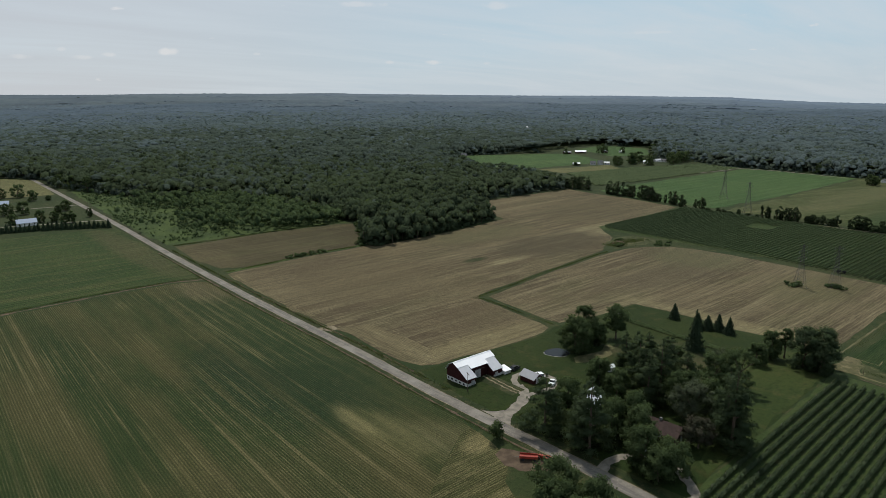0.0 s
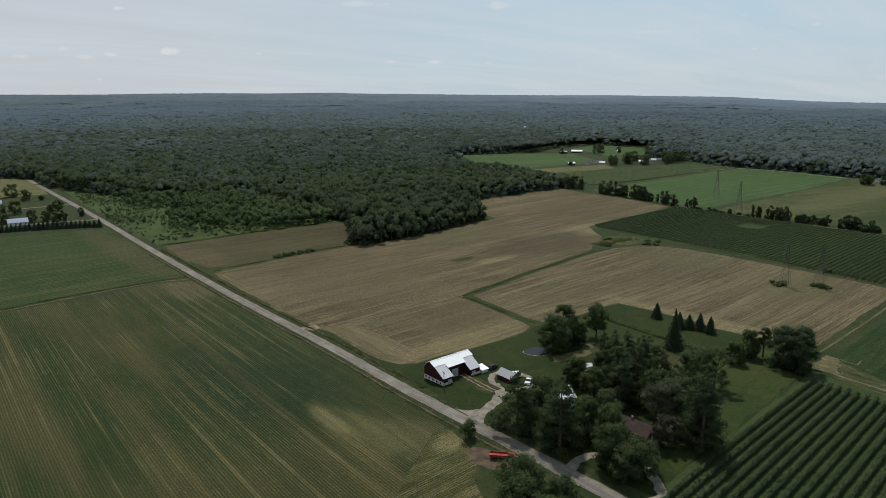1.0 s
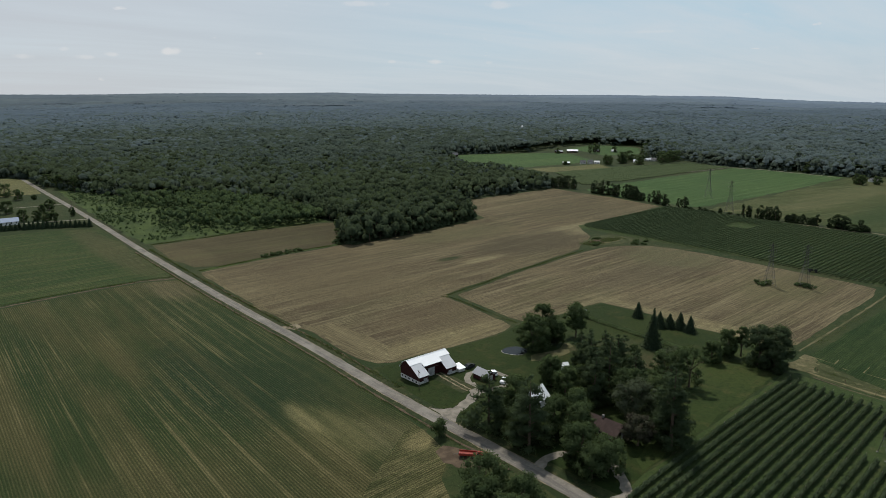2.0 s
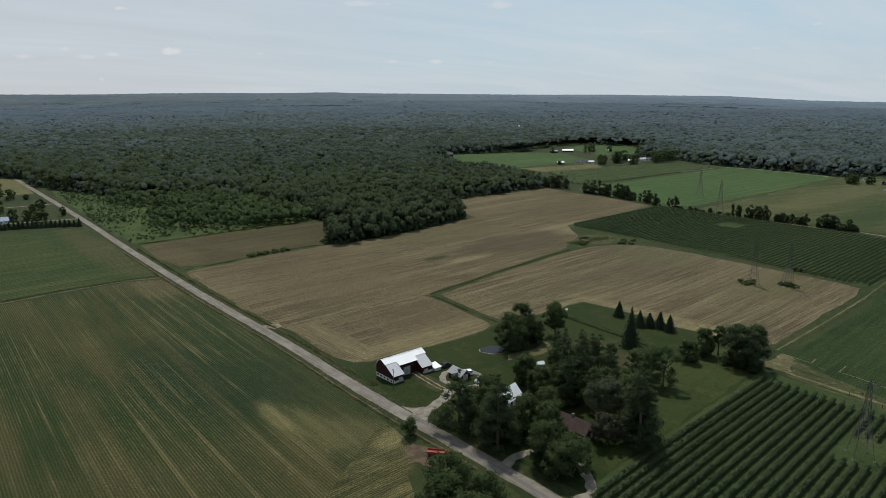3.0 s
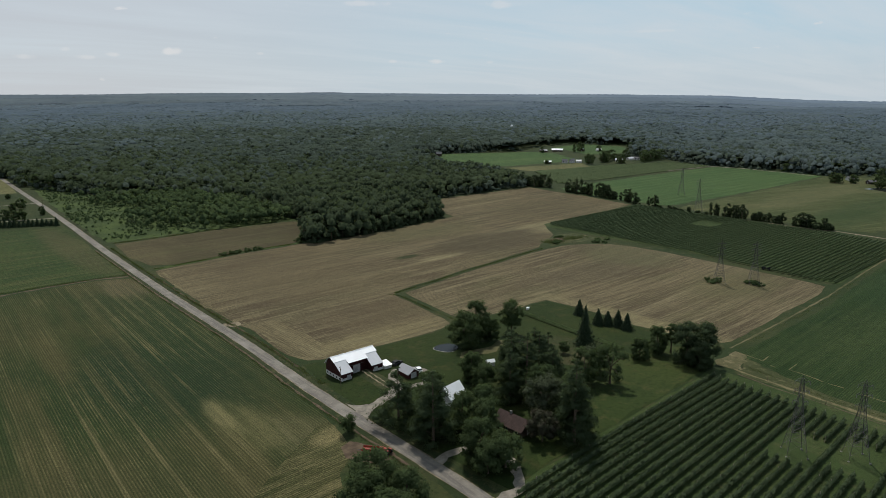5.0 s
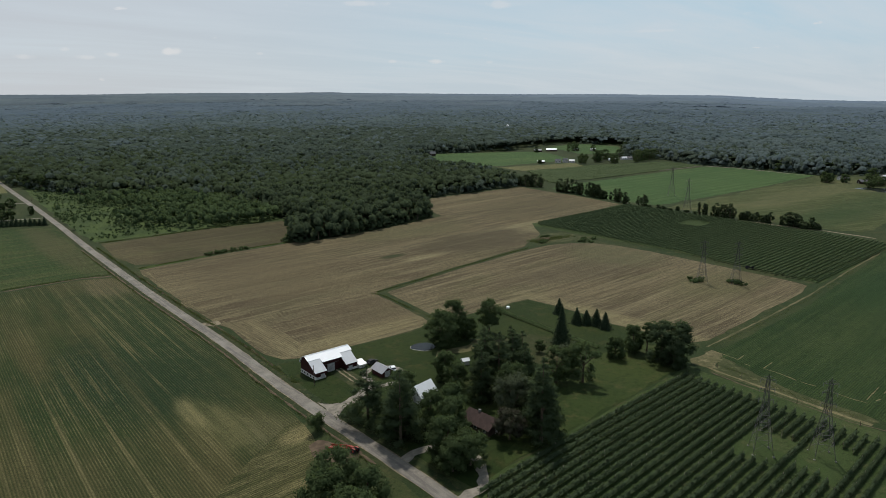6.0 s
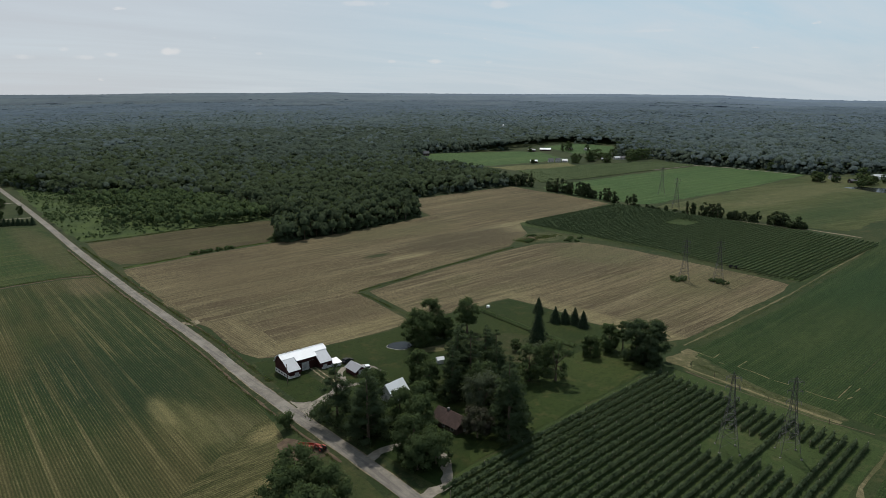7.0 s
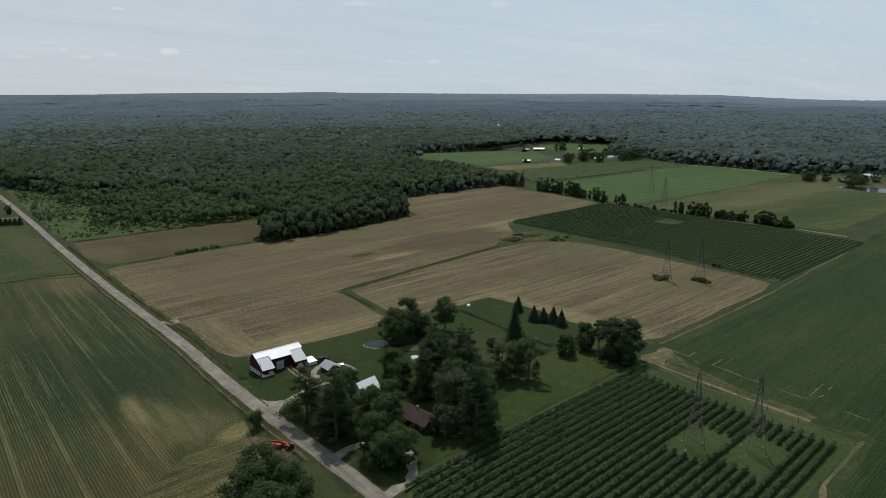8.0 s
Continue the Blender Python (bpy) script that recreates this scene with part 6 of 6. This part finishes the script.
# ---- lattice towers ----
def build_tower():
    """A four-legged lattice mast with a waist, three pairs of short arms and a peak."""
    t = new("pylon")
    H, b0, b1 = 22.4, 2.6, 0.75
    half = lambda z: b0 + (b1 - b0) * min(1, z / 13.0)
    for sx in (-1, 1):
        for sy in (-1, 1):
            g = Geo()
            g.tube((sx * b0, sy * b0, -0.3), (sx * b1, sy * b1, 13), 0.07, 0.06, 4).tube((sx * b1, sy * b1, 13), (sx * 0.35, sy * 0.35, H - 1.5), 0.07, 0.05, 4)
            leg = part("leg", g, M["steel"], t)
            part("footing", Geo().box(sx * b0 - 0.22, sy * b0 - 0.22, -0.4, sx * b0 + 0.22, sy * b0 + 0.22, 0.3), M["concrete"], leg, "pale concrete footing")
    levels = [1.6, 4.4, 6.9, 9.1, 11.0, 13.0, 14.9, 16.8, 18.7, 20.6, 21.5]
    for z0, z1 in zip(levels, levels[1:]):
        a = half(z0) if z0 < 13 else b1 - (z0 - 13) * 0.05
        c = half(z1) if z1 <= 13 else b1 - (z1 - 13) * 0.05
        for p, q in (((-1, -1), (1, -1)), ((1, -1), (1, 1)), ((1, 1), (-1, 1)), ((-1, 1), (-1, -1))):
            for u, v, thick in (((p[0] * a, p[1] * a, z0), (q[0] * c, q[1] * c, z1), 0.035), ((q[0] * a, q[1] * a, z0), (p[0] * c, p[1] * c, z1), 0.035), ((p[0] * c, p[1] * c, z1), (q[0] * c, q[1] * c, z1), 0.05)):
                part("brace", Geo().tube(u, v, thick, thick, 3), M["steel"], t)
    for z in (15.0, 18.0, 20.6):
        for side in (-1, 1):
            g = Geo()
            g.tube((side * 0.5, -0.4, z), (side * 1.9, 0, z + 0.15), 0.06, 0.05, 4).tube((side * 0.5, 0.4, z), (side * 1.9, 0, z + 0.15), 0.06, 0.05, 4).tube((side * 0.4, 0, z + 1.1), (side * 1.9, 0, z + 0.15), 0.05, 0.04, 4)
            arm = part("arm", g, M["steel"], t)
            part("insulator", Geo().tube((side * 1.85, 0, z + 0.1), (side * 1.85, 0, z - 0.8), 0.07, 0.07, 6), M["concrete"], arm)
    part("peak", Geo().tube((-0.35, -0.35, H - 1.6), (0, 0, H), 0.06, 0.05, 4).tube((0.35, 0.35, H - 1.6), (0, 0, H), 0.06, 0.05, 4), M["steel"], t)
    return tagged(t, "grey lattice steel power pylon on concrete feet", "pylon", "power pylons")


TOWERS = [(208.3, 33.5), (219.1, 22.2), (358.5, 133.0), (368.7, 120.0), (546.5, 249.5), (611.8, 303.0)]
tower = build_tower()
for k, (x, y) in enumerate(TOWERS):
    m = pose(x, y, gzf(x, y), 0, 0, -52)
    if k in (4, 5):
        m = m @ Matrix.Scale(1.2, 4)
    if k == 0:
        tower.matrix_world = m
    else:
        copy_thing(tower, m)

# ---- trees of the farmstead ----
DARK = "dark green broadleaf tree in full summer leaf"
rows = [(195.2, 148.6, 14.0, 6.6), (203.0, 150.5, 16.0, 5.6), (207.5, 147.0, 9.0, 3.6), (219.2, 147.3, 14.0, 5.6)]
for k, (x, y, h, r) in enumerate(rows):
    broad_tree(x, y, h, r, 100 + k, "broad_leaf", "tree", DARK + " beside the pond" if k < 3 else "round green broadleaf tree standing alone on lawn", 0.04 if k < 3 else 0.28, 5200 if k < 3 else 3600)
for k, (x, y, h) in enumerate([(261.0, 146.2, 7.4), (255.8, 132.4, 7.4), (258.3, 129.4, 6.6), (260.3, 125.8, 7.6), (259.5, 120.8, 7.4)]):
    spruce_tree(x, y, h, 2.8, 120 + k, "small dark conical spruce at the lawn's edge", 1100, "spruces at the field edge")
spruce_tree(231.1, 120.3, 16.0, 4.2, 130, "tall dark spruce on the lawn", 2000)
for k, (x, y, h, r, low) in enumerate([(234.2, 98.1, 8.0, 3.8, 0.02), (244.3, 97.5, 10.6, 4.4, 0.02), (245.0, 86.2, 15.0, 6.6, 0.0), (248.0, 81.7, 15.5, 6.4, 0.0), (243.5, 80.2, 14.5, 5.6, 0.0), (248.8, 94.5, 11.5, 2.2, 0.45)]):
    broad_tree(x, y, h, r, 140 + k, "pine_leaf" if k in (2, 3, 4) else "broad_leaf", "tree", "dense dark rounded tree at the lawn's corner", low, 4200 if k in (2, 3, 4) else 2600)
broad_tree(207, 91.5, 13.6, 6.8, 150, "broad_leaf", "tree", "open-crowned green tree beside the vineyard lawn", 0.12, 2400, 0.36, 0.8)
broad_tree(200, 97, 12.0, 6.2, 151, "broad_leaf", "tree", "open-crowned green tree behind the house", 0.1, 2400, 0.36, 0.8)
broad_tree(212, 101, 10.0, 5.2, 155, "willow_leaf", "tree", "loose grey-green tree on the lawn", 0.12, 1900, 0.36, 0.7)
broad_tree(171, 88, 13.6, 6.6, 152, "willow_leaf", "willow_tree", "pale grey-green willow above the house", 0.25, 3000)
broad_tree(160.5, 80.0, 9.0, 4.8, 153, "copper_leaf", "tree", "small dull copper tree beside the house", 0.15, 1600)
broad_tree(217.6, 119.3, 4.6, 2.2, 154, "broad_leaf", "tree", "small round tree on the lawn", 0.2, 700, 0.32)
PINES = [(166, 73.5, 24, 6.5), (171.5, 78, 21, 5.5), (137.6, 114.0, 18.0, 7.8), (137.6, 98.6, 21.0, 7.6), (142.6, 104.5, 15, 5.6), (209.2, 126.3, 10.0, 4.4), (197.5, 128, 12.0, 4.6), (191.5, 120, 15.5, 4.4), (192, 109, 17, 5.6),
         (184, 114, 18, 5.6), (180.5, 104, 19.5, 5.8), (179.5, 109, 17, 4.6), (187, 99, 16, 5.2), (172, 103, 17.5, 5.4), (200, 112, 14, 5.0)]
for k, (x, y, h, r) in enumerate(PINES):
    pine_tree(x, y, h, r, 160 + k, "tall dark pine among the farmhouse trees" if k > 4 or k < 2 else "tall dark roadside pine shading the road", int(230 * h))
for k, (x, y, h, r) in enumerate([(141.0, 84.5, 12.0, 5.2), (143.6, 77.4, 9.5, 5.6), (149.0, 91.0, 12, 5.4), (149.0, 99.5, 11, 5.0), (173.5, 121.5, 10.5, 4.4), (138.5, 78.5, 9.0, 4.8), (153.8, 119.0, 9.5, 4.8), (177, 94.5, 14, 5.2), (183, 88.5, 11, 4.6), (153.5, 96, 13, 5.0), (170, 112.5, 10, 4.2), (176.5, 124.5, 8.5, 3.9)]):
    broad_tree(x, y, h, r, 180 + k, "broad_leaf", "tree", "leafy green tree shading the farmhouse yard", 0.03, 3200)
for k, (x, y, h, r) in enumerate([(110.5, 88, 14.5, 6.2), (105, 83.5, 13.5, 6.2), (113, 79, 13, 6.0), (105, 74, 13, 6.5)]):
    broad_tree(x, y, h, r, 200 + k, "broad_leaf", "tree", "broad dark tree on the crop field's corner", 0.02, 4600)
shrub(125.6, 121.5, 5.6, 3.2, 210, label="dark leafy bush beside the road", n=900)
for k, (x, y) in enumerate([(192.5, 361.5), (196, 362.6), (200, 362.8), (204, 363.6), (209, 363), (213, 362.4), (217, 362)]):
    shrub(x, y, 1.7 + 0.5 * (k % 3 == 1), 2.7, 215 + k, leaf="scrub_leaf", label="green hedge bush between the fields", n=320, group="hedge bushes")
rng = np.random.default_rng(29)
EDGE = [(243, 358), (252, 369), (266, 389), (276, 405), (286, 425)]
for k in range(22):
    i = rng.integers(0, 4)
    f = rng.random()
    x, y = EDGE[i][0] + (EDGE[i + 1][0] - EDGE[i][0]) * f - rng.uniform(0.5, 4.5), EDGE[i][1] + (EDGE[i + 1][1] - EDGE[i][1]) * f + rng.uniform(-1, 3)
    shrub(x, y, rng.uniform(1.4, 4.5), rng.uniform(1.6, 2.8), 500 + k, leaf="scrub_leaf", label="leafy bush along the wood's edge", n=170, group="wood edge bushes")
rng = np.random.default_rng(30)
for k in range(14):
    x, y = rng.uniform(386, 402) if k < 7 else rng.uniform(364, 386), rng.uniform(228, 240) if k < 7 else rng.uniform(246, 262)
    shrub(x, y, rng.uniform(0.7, 1.5), rng.uniform(1.5, 2.6), 270 + k, leaf="scrub_leaf", label="weedy bush on the bare corner between fields", n=170, group="corner bushes")
rng = np.random.default_rng(31)
for k, (cx, cy) in enumerate([(358.5, 133.0), (368.7, 120.0)]):
    for j in range(6):
        shrub(cx + rng.normal(0, 2.6), cy + rng.normal(0, 2.6), rng.uniform(1.2, 2.4), 2.2, 230 + 10 * k + j, leaf="scrub_leaf", label="low weeds and brush round a pylon's feet", n=160, group="pylon brush")


def build_trellis():
    """A low double row of canes across the lawn."""
    rng = np.random.default_rng(33)
    pts = [(243.4, 166), (241.8, 153), (240.2, 140), (238.9, 129.5), (238.0, 119), (237.2, 108)]
    for o in (0.0, 1.5):
        t = tagged(new("berry_row"), "low dark row of berry canes on the lawn", "berry row", "berry rows")
        VV, FF, NN, base = [], [], [], 0
        for (ax, ay), (bx, by) in zip(pts, pts[1:]):
            V, F, N = hedge(rng, ax + o, ay, bx + o, by, 0.1, 1.3, 0.9, 16, 0.24)
            VV.append(V); FF.append(F + base); NN.append(N); base += len(V)
            z = gzf(ax + o, ay)
            part("post", Geo().box(ax + o - 0.05, ay - 0.05, z - 0.2, ax + o + 0.05, ay + 0.05, z + 1.3), M["post"], t)
        part("foliage", as_mesh("foliage", np.concatenate(VV), np.concatenate(FF), M["broad_leaf"], True, np.concatenate(NN)), None, t)


build_trellis()

# ---- distant rows of trees and roadside trees ----
k = 0
rng = np.random.default_rng(41)
for a, b, n, h, r in (((558, 446), (564, 420), 9, 11.5, 5), ((556, 392), (549, 330), 22, 11.5, 4.2), ((547, 326), (540, 300), 8, 10.5, 3.2), ((541, 291), (543, 284), 3, 10.5, 3.2), ((536, 280), (537, 234), 7, 3.5, 2.2), ((537, 232), (538, 205), 11, 10, 3.4),
                      ((540, 203), (545, 180), 10, 8.5, 3), ((541, 171), (543, 150), 9, 8.5, 4.4)):
    for i in range(n):
        f = (i + 0.5) / n
        x, y = a[0] + (b[0] - a[0]) * f + rng.normal(0, 1.5), a[1] + (b[1] - a[1]) * f + rng.normal(0, 1.5)
        broad_tree(x, y, h * rng.uniform(0.5, 1.25), r * rng.uniform(0.5, 1.15), 300 + k, "wood_leaf", "tree", "dark hedgerow tree beyond the vine rows", 0.0, 900, 0.5, 0.55, "hedgerow trees")
        k += 1
for i in range(26):
    f = i / 25
    x, y = 70 + 69 * f, 566 - 28 * f + 4 * math.sin(f * 3)
    spruce_tree(x, y + rng.normal(0, 0.8), rng.uniform(4.6, 7.2), rng.uniform(2.4, 3.2), 400 + i, "dark conifer in a roadside windbreak hedge", 420, "windbreak conifers")
for i, (x, y, h, r) in enumerate([(118, 754, 13, 8), (124, 722, 10, 6), (103, 644, 11, 6.5), (92, 648, 10, 6), (134, 642, 9, 5), (106, 595, 10, 4), (115, 593, 8, 4), (119, 580, 8, 4), (124, 578, 9, 3.6), (136, 715, 4.5, 2.6), (141, 596, 7, 2.6), (88, 599, 8, 5), (126, 631, 7, 3), (105, 757, 10, 5),
                                  (943, 681, 13, 5), (775, 534, 12, 8), (805, 535, 16, 8), (822, 540, 15, 8), (840, 545, 15, 8), (806, 504, 14, 7), (875, 545, 13, 7), (1002, 622, 13, 8), (1008, 616, 12, 8), (840, 490, 14, 8), (865, 498, 14, 8), (884, 501, 14, 8), (933, 524, 12, 7), (988, 548, 13, 9), (1014, 551, 13, 9), (1030, 549, 12, 8), (808, 240, 10, 6), (820, 241, 9, 5), (821, 228, 9, 6), (817, 196, 9, 6), (829, 195, 9, 6),
                                  (172, 775, 15, 7), (178, 748, 16, 5), (183, 760, 15, 6), (196, 745, 13, 6), (206, 735, 14, 7), (214, 700, 11, 5), (165, 805, 14, 6), (190, 730, 9, 4), (812, 244, 11, 5), (822, 205, 10, 6), (800, 196, 8, 5), (862, 215, 13, 7),
                                  (850, 190, 12, 6), (880, 175, 13, 7), (810, 533, 13, 8), (819, 541, 12, 7), (812, 511, 13, 8), (867, 510, 14, 9), (878, 514, 14, 8), (883, 507, 15, 9), (897, 505, 14, 9), (994, 602, 15, 9), (1007, 590, 15, 9), (1029, 583, 14, 9), (1042, 570, 15, 9), (1060, 568, 14, 9), (1015, 600, 14, 9), (1035, 590, 14, 8),
                                  (908, 655, 15, 4), (903, 660, 14, 4), (914, 652, 13, 4), (818, 568, 9, 4), (823, 564, 8, 4), (875, 319, 10, 6), (921, 276, 11, 7), (943, 296, 11, 7), (936, 262, 9, 5), (735, 573, 5, 3), (790, 548, 7, 4), (930, 560, 12, 7), (941, 640, 10, 5), (860, 690, 9, 4), (850, 545, 9, 5)]):
    broad_tree(x, y, h, r, 440 + i, "broad_leaf", "tree", "distant green roadside tree" if x > 300 else "green roadside tree beside the houses", 0.04, 750, 0.6, 0.8)


# ---- vehicles and yard clutter ----
def build_car(name, x, y, turn, paint, label, category="car", pick=False):
    t = thing(name, x, y, turn, label, category)
    t.location.z += 0.12
    body = [(-2.2, 0.35), (2.2, 0.35), (2.25, 0.75), (1.3, 0.95), (-2.2, 0.98)]
    cab = [(-2.0, 0.95), (1.05, 0.92), (0.35, 1.5), (-1.6, 1.52)] if not pick else [(-0.7, 0.95), (1.05, 0.92), (0.5, 1.6), (-0.6, 1.6)]
    part("body", Geo().prism(body, "y", -0.88, 0.88), M[paint], t)
    c = part("cabin", Geo().prism(cab, "y", -0.76, 0.76), M["glass"], t)
    part("roof_panel", Geo().box(cab[3][0] + 0.05, -0.74, cab[3][1], cab[2][0] - 0.05, 0.74, cab[3][1] + 0.05), M[paint], c)
    for sx in (-1.35, 1.35):
        for sy in (-0.82, 0.82):
            w = part("wheel", Geo().tube((sx, sy - 0.1, 0.33), (sx, sy + 0.1, 0.33), 0.33, 0.33, 14), M["black"], t)
            part("rim", Geo().tube((sx, sy - 0.115, 0.33), (sx, sy + 0.115, 0.33), 0.2, 0.2, 10), M["steel"], w)
    return t


build_car("pickup_truck", 164.6, 133.9, 25, "car_white", "white pickup truck parked beside the shed", "truck", True)
build_car("car", 166.6, 141.2, 70, "car_white", "white car parked behind the shed")
build_car("car", 147.8, 86.2, 120, "car_white", "white car parked under the house trees")
build_car("car", 165.4, 151.6, 10, "black", "dark car parked beside the lean-to")


def build_tractor(x, y, turn):
    t = thing("tractor", x, y, turn, "faded red tractor parked beside the trees", "tractor")
    part("hood", Geo().prism([(0.2, 0.7), (2.0, 0.75), (2.05, 1.25), (0.2, 1.4)], "y", -0.35, 0.35), M["car_red"], t)
    part("seat", Geo().box(-0.9, -0.3, 1.0, -0.3, 0.3, 1.15).box(-0.95, -0.3, 1.1, -0.85, 0.3, 1.55), M["black"], t)
    part("fender", Geo().box(-1.1, -0.85, 1.3, 0.1, -0.45, 1.4).box(-1.1, 0.45, 1.3, 0.1, 0.85, 1.4), M["car_red"], t)
    for sx, sy, r, w in ((-0.5, -0.75, 0.7, 0.2), (-0.5, 0.75, 0.7, 0.2), (1.7, -0.6, 0.4, 0.12), (1.7, 0.6, 0.4, 0.12)):
        q = part("wheel", Geo().tube((sx, sy - w, r), (sx, sy + w, r), r, r, 16), M["black"], t)
        part("rim", Geo().tube((sx, sy - w - 0.02, r), (sx, sy + w + 0.02, r), r * 0.5, r * 0.5, 10), M["car_red"], q)
    part("exhaust", Geo().tube((1.2, 0.15, 1.3), (1.2, 0.15, 2.1), 0.04, 0.04, 6), M["steel"], t)


def build_cart(x, y, turn, deck, label, cover=None):
    t = thing("farm_wagon", x, y, turn, label, "wagon")
    part("bed", Geo().box(-2.4, -1.0, 0.75, 2.4, 1.0, 0.95).box(-2.4, -1.0, 0.95, -2.3, 1.0, 1.5).box(-2.3, -1.0, 0.95, 2.4, -0.92, 1.4).box(-2.3, 0.92, 0.95, 2.4, 1.0, 1.4), M[deck], t)
    part("drawbar", Geo().tube((2.4, 0, 0.7), (3.9, 0, 0.45), 0.06, 0.05, 6), M["steel"], t)
    for sx in (-1.5, 1.5):
        for sy in (-1.0, 1.0):
            part("wheel", Geo().tube((sx, sy - 0.1, 0.4), (sx, sy + 0.1, 0.4), 0.4, 0.4, 14), M["black"], t)
    if cover:
        part("load", Geo().box(-2.1, -0.85, 0.95, 0.4, 0.85, 1.9), M[cover], t, "white covered load")


def build_pole(x, y, h, turn):
    """A wooden utility pole with one crossarm."""
    t = thing("utility_pole", x, y, turn, "weathered wooden utility pole beside the road", "utility pole", "utility poles")
    part("pole", Geo().tube((0, 0, -0.4), (0, 0, h), 0.13, 0.09, 8), M["bark"], t)
    arm = part("crossarm", Geo().box(-1.1, -0.06, h - 0.75, 1.1, 0.06, h - 0.6), M["bark"], t)
    for q in (-0.95, -0.35, 0.95):
        part("insulator", Geo().tube((q, 0, h - 0.6), (q, 0, h - 0.42), 0.05, 0.035, 6), M["concrete"], arm)


build_pole(140.7, 149.4, 6.8, 70)
build_pole(147.4, 626, 8.5, 5)
for x, y in ((254.6, 70), (251.6, 60), (248.9, 50), (247.0, 40), (246.4, 31), (246.4, 22)):
    p = thing("fence_post", x, y, 0, "dark weathered fence post beside the track", "post", "track fence posts")
    part("post", Geo().tube((0, 0, -0.3), (0.04, 0, 1.5), 0.10, 0.08, 7), M["bark"], p)
box = thing("storage_box", 250.2, 166.6, 20, "small white storage box on the lawn's corner", "box")
part("body", Geo().box(-0.8, -0.5, 0, 0.8, 0.5, 0.8), M["white_board"], box)
part("lid", Geo().slab((-0.85, -0.55, 0.86), (0.85, -0.55, 0.86), (0.85, 0.55, 1.0), (-0.85, 0.55, 1.0), 0.06), M["white_roof"], box)
sheet("worn_earth", [(117, 110), (119, 115.5), (122.5, 116.5), (124.5, 112), (127, 107), (127.5, 102), (123, 100), (119, 104)], M["dirt"], 0.11, "bare reddish earth where machines are parked", "ground", 2, 0.4, 70)
build_tractor(126.0, 103.8, 100)
build_cart(123.4, 107.4, 130, "car_red", "low red farm wagon standing on bare earth")
build_cart(402.3, 128.5, -70, "black", "dark flat wagon standing at the field's edge")
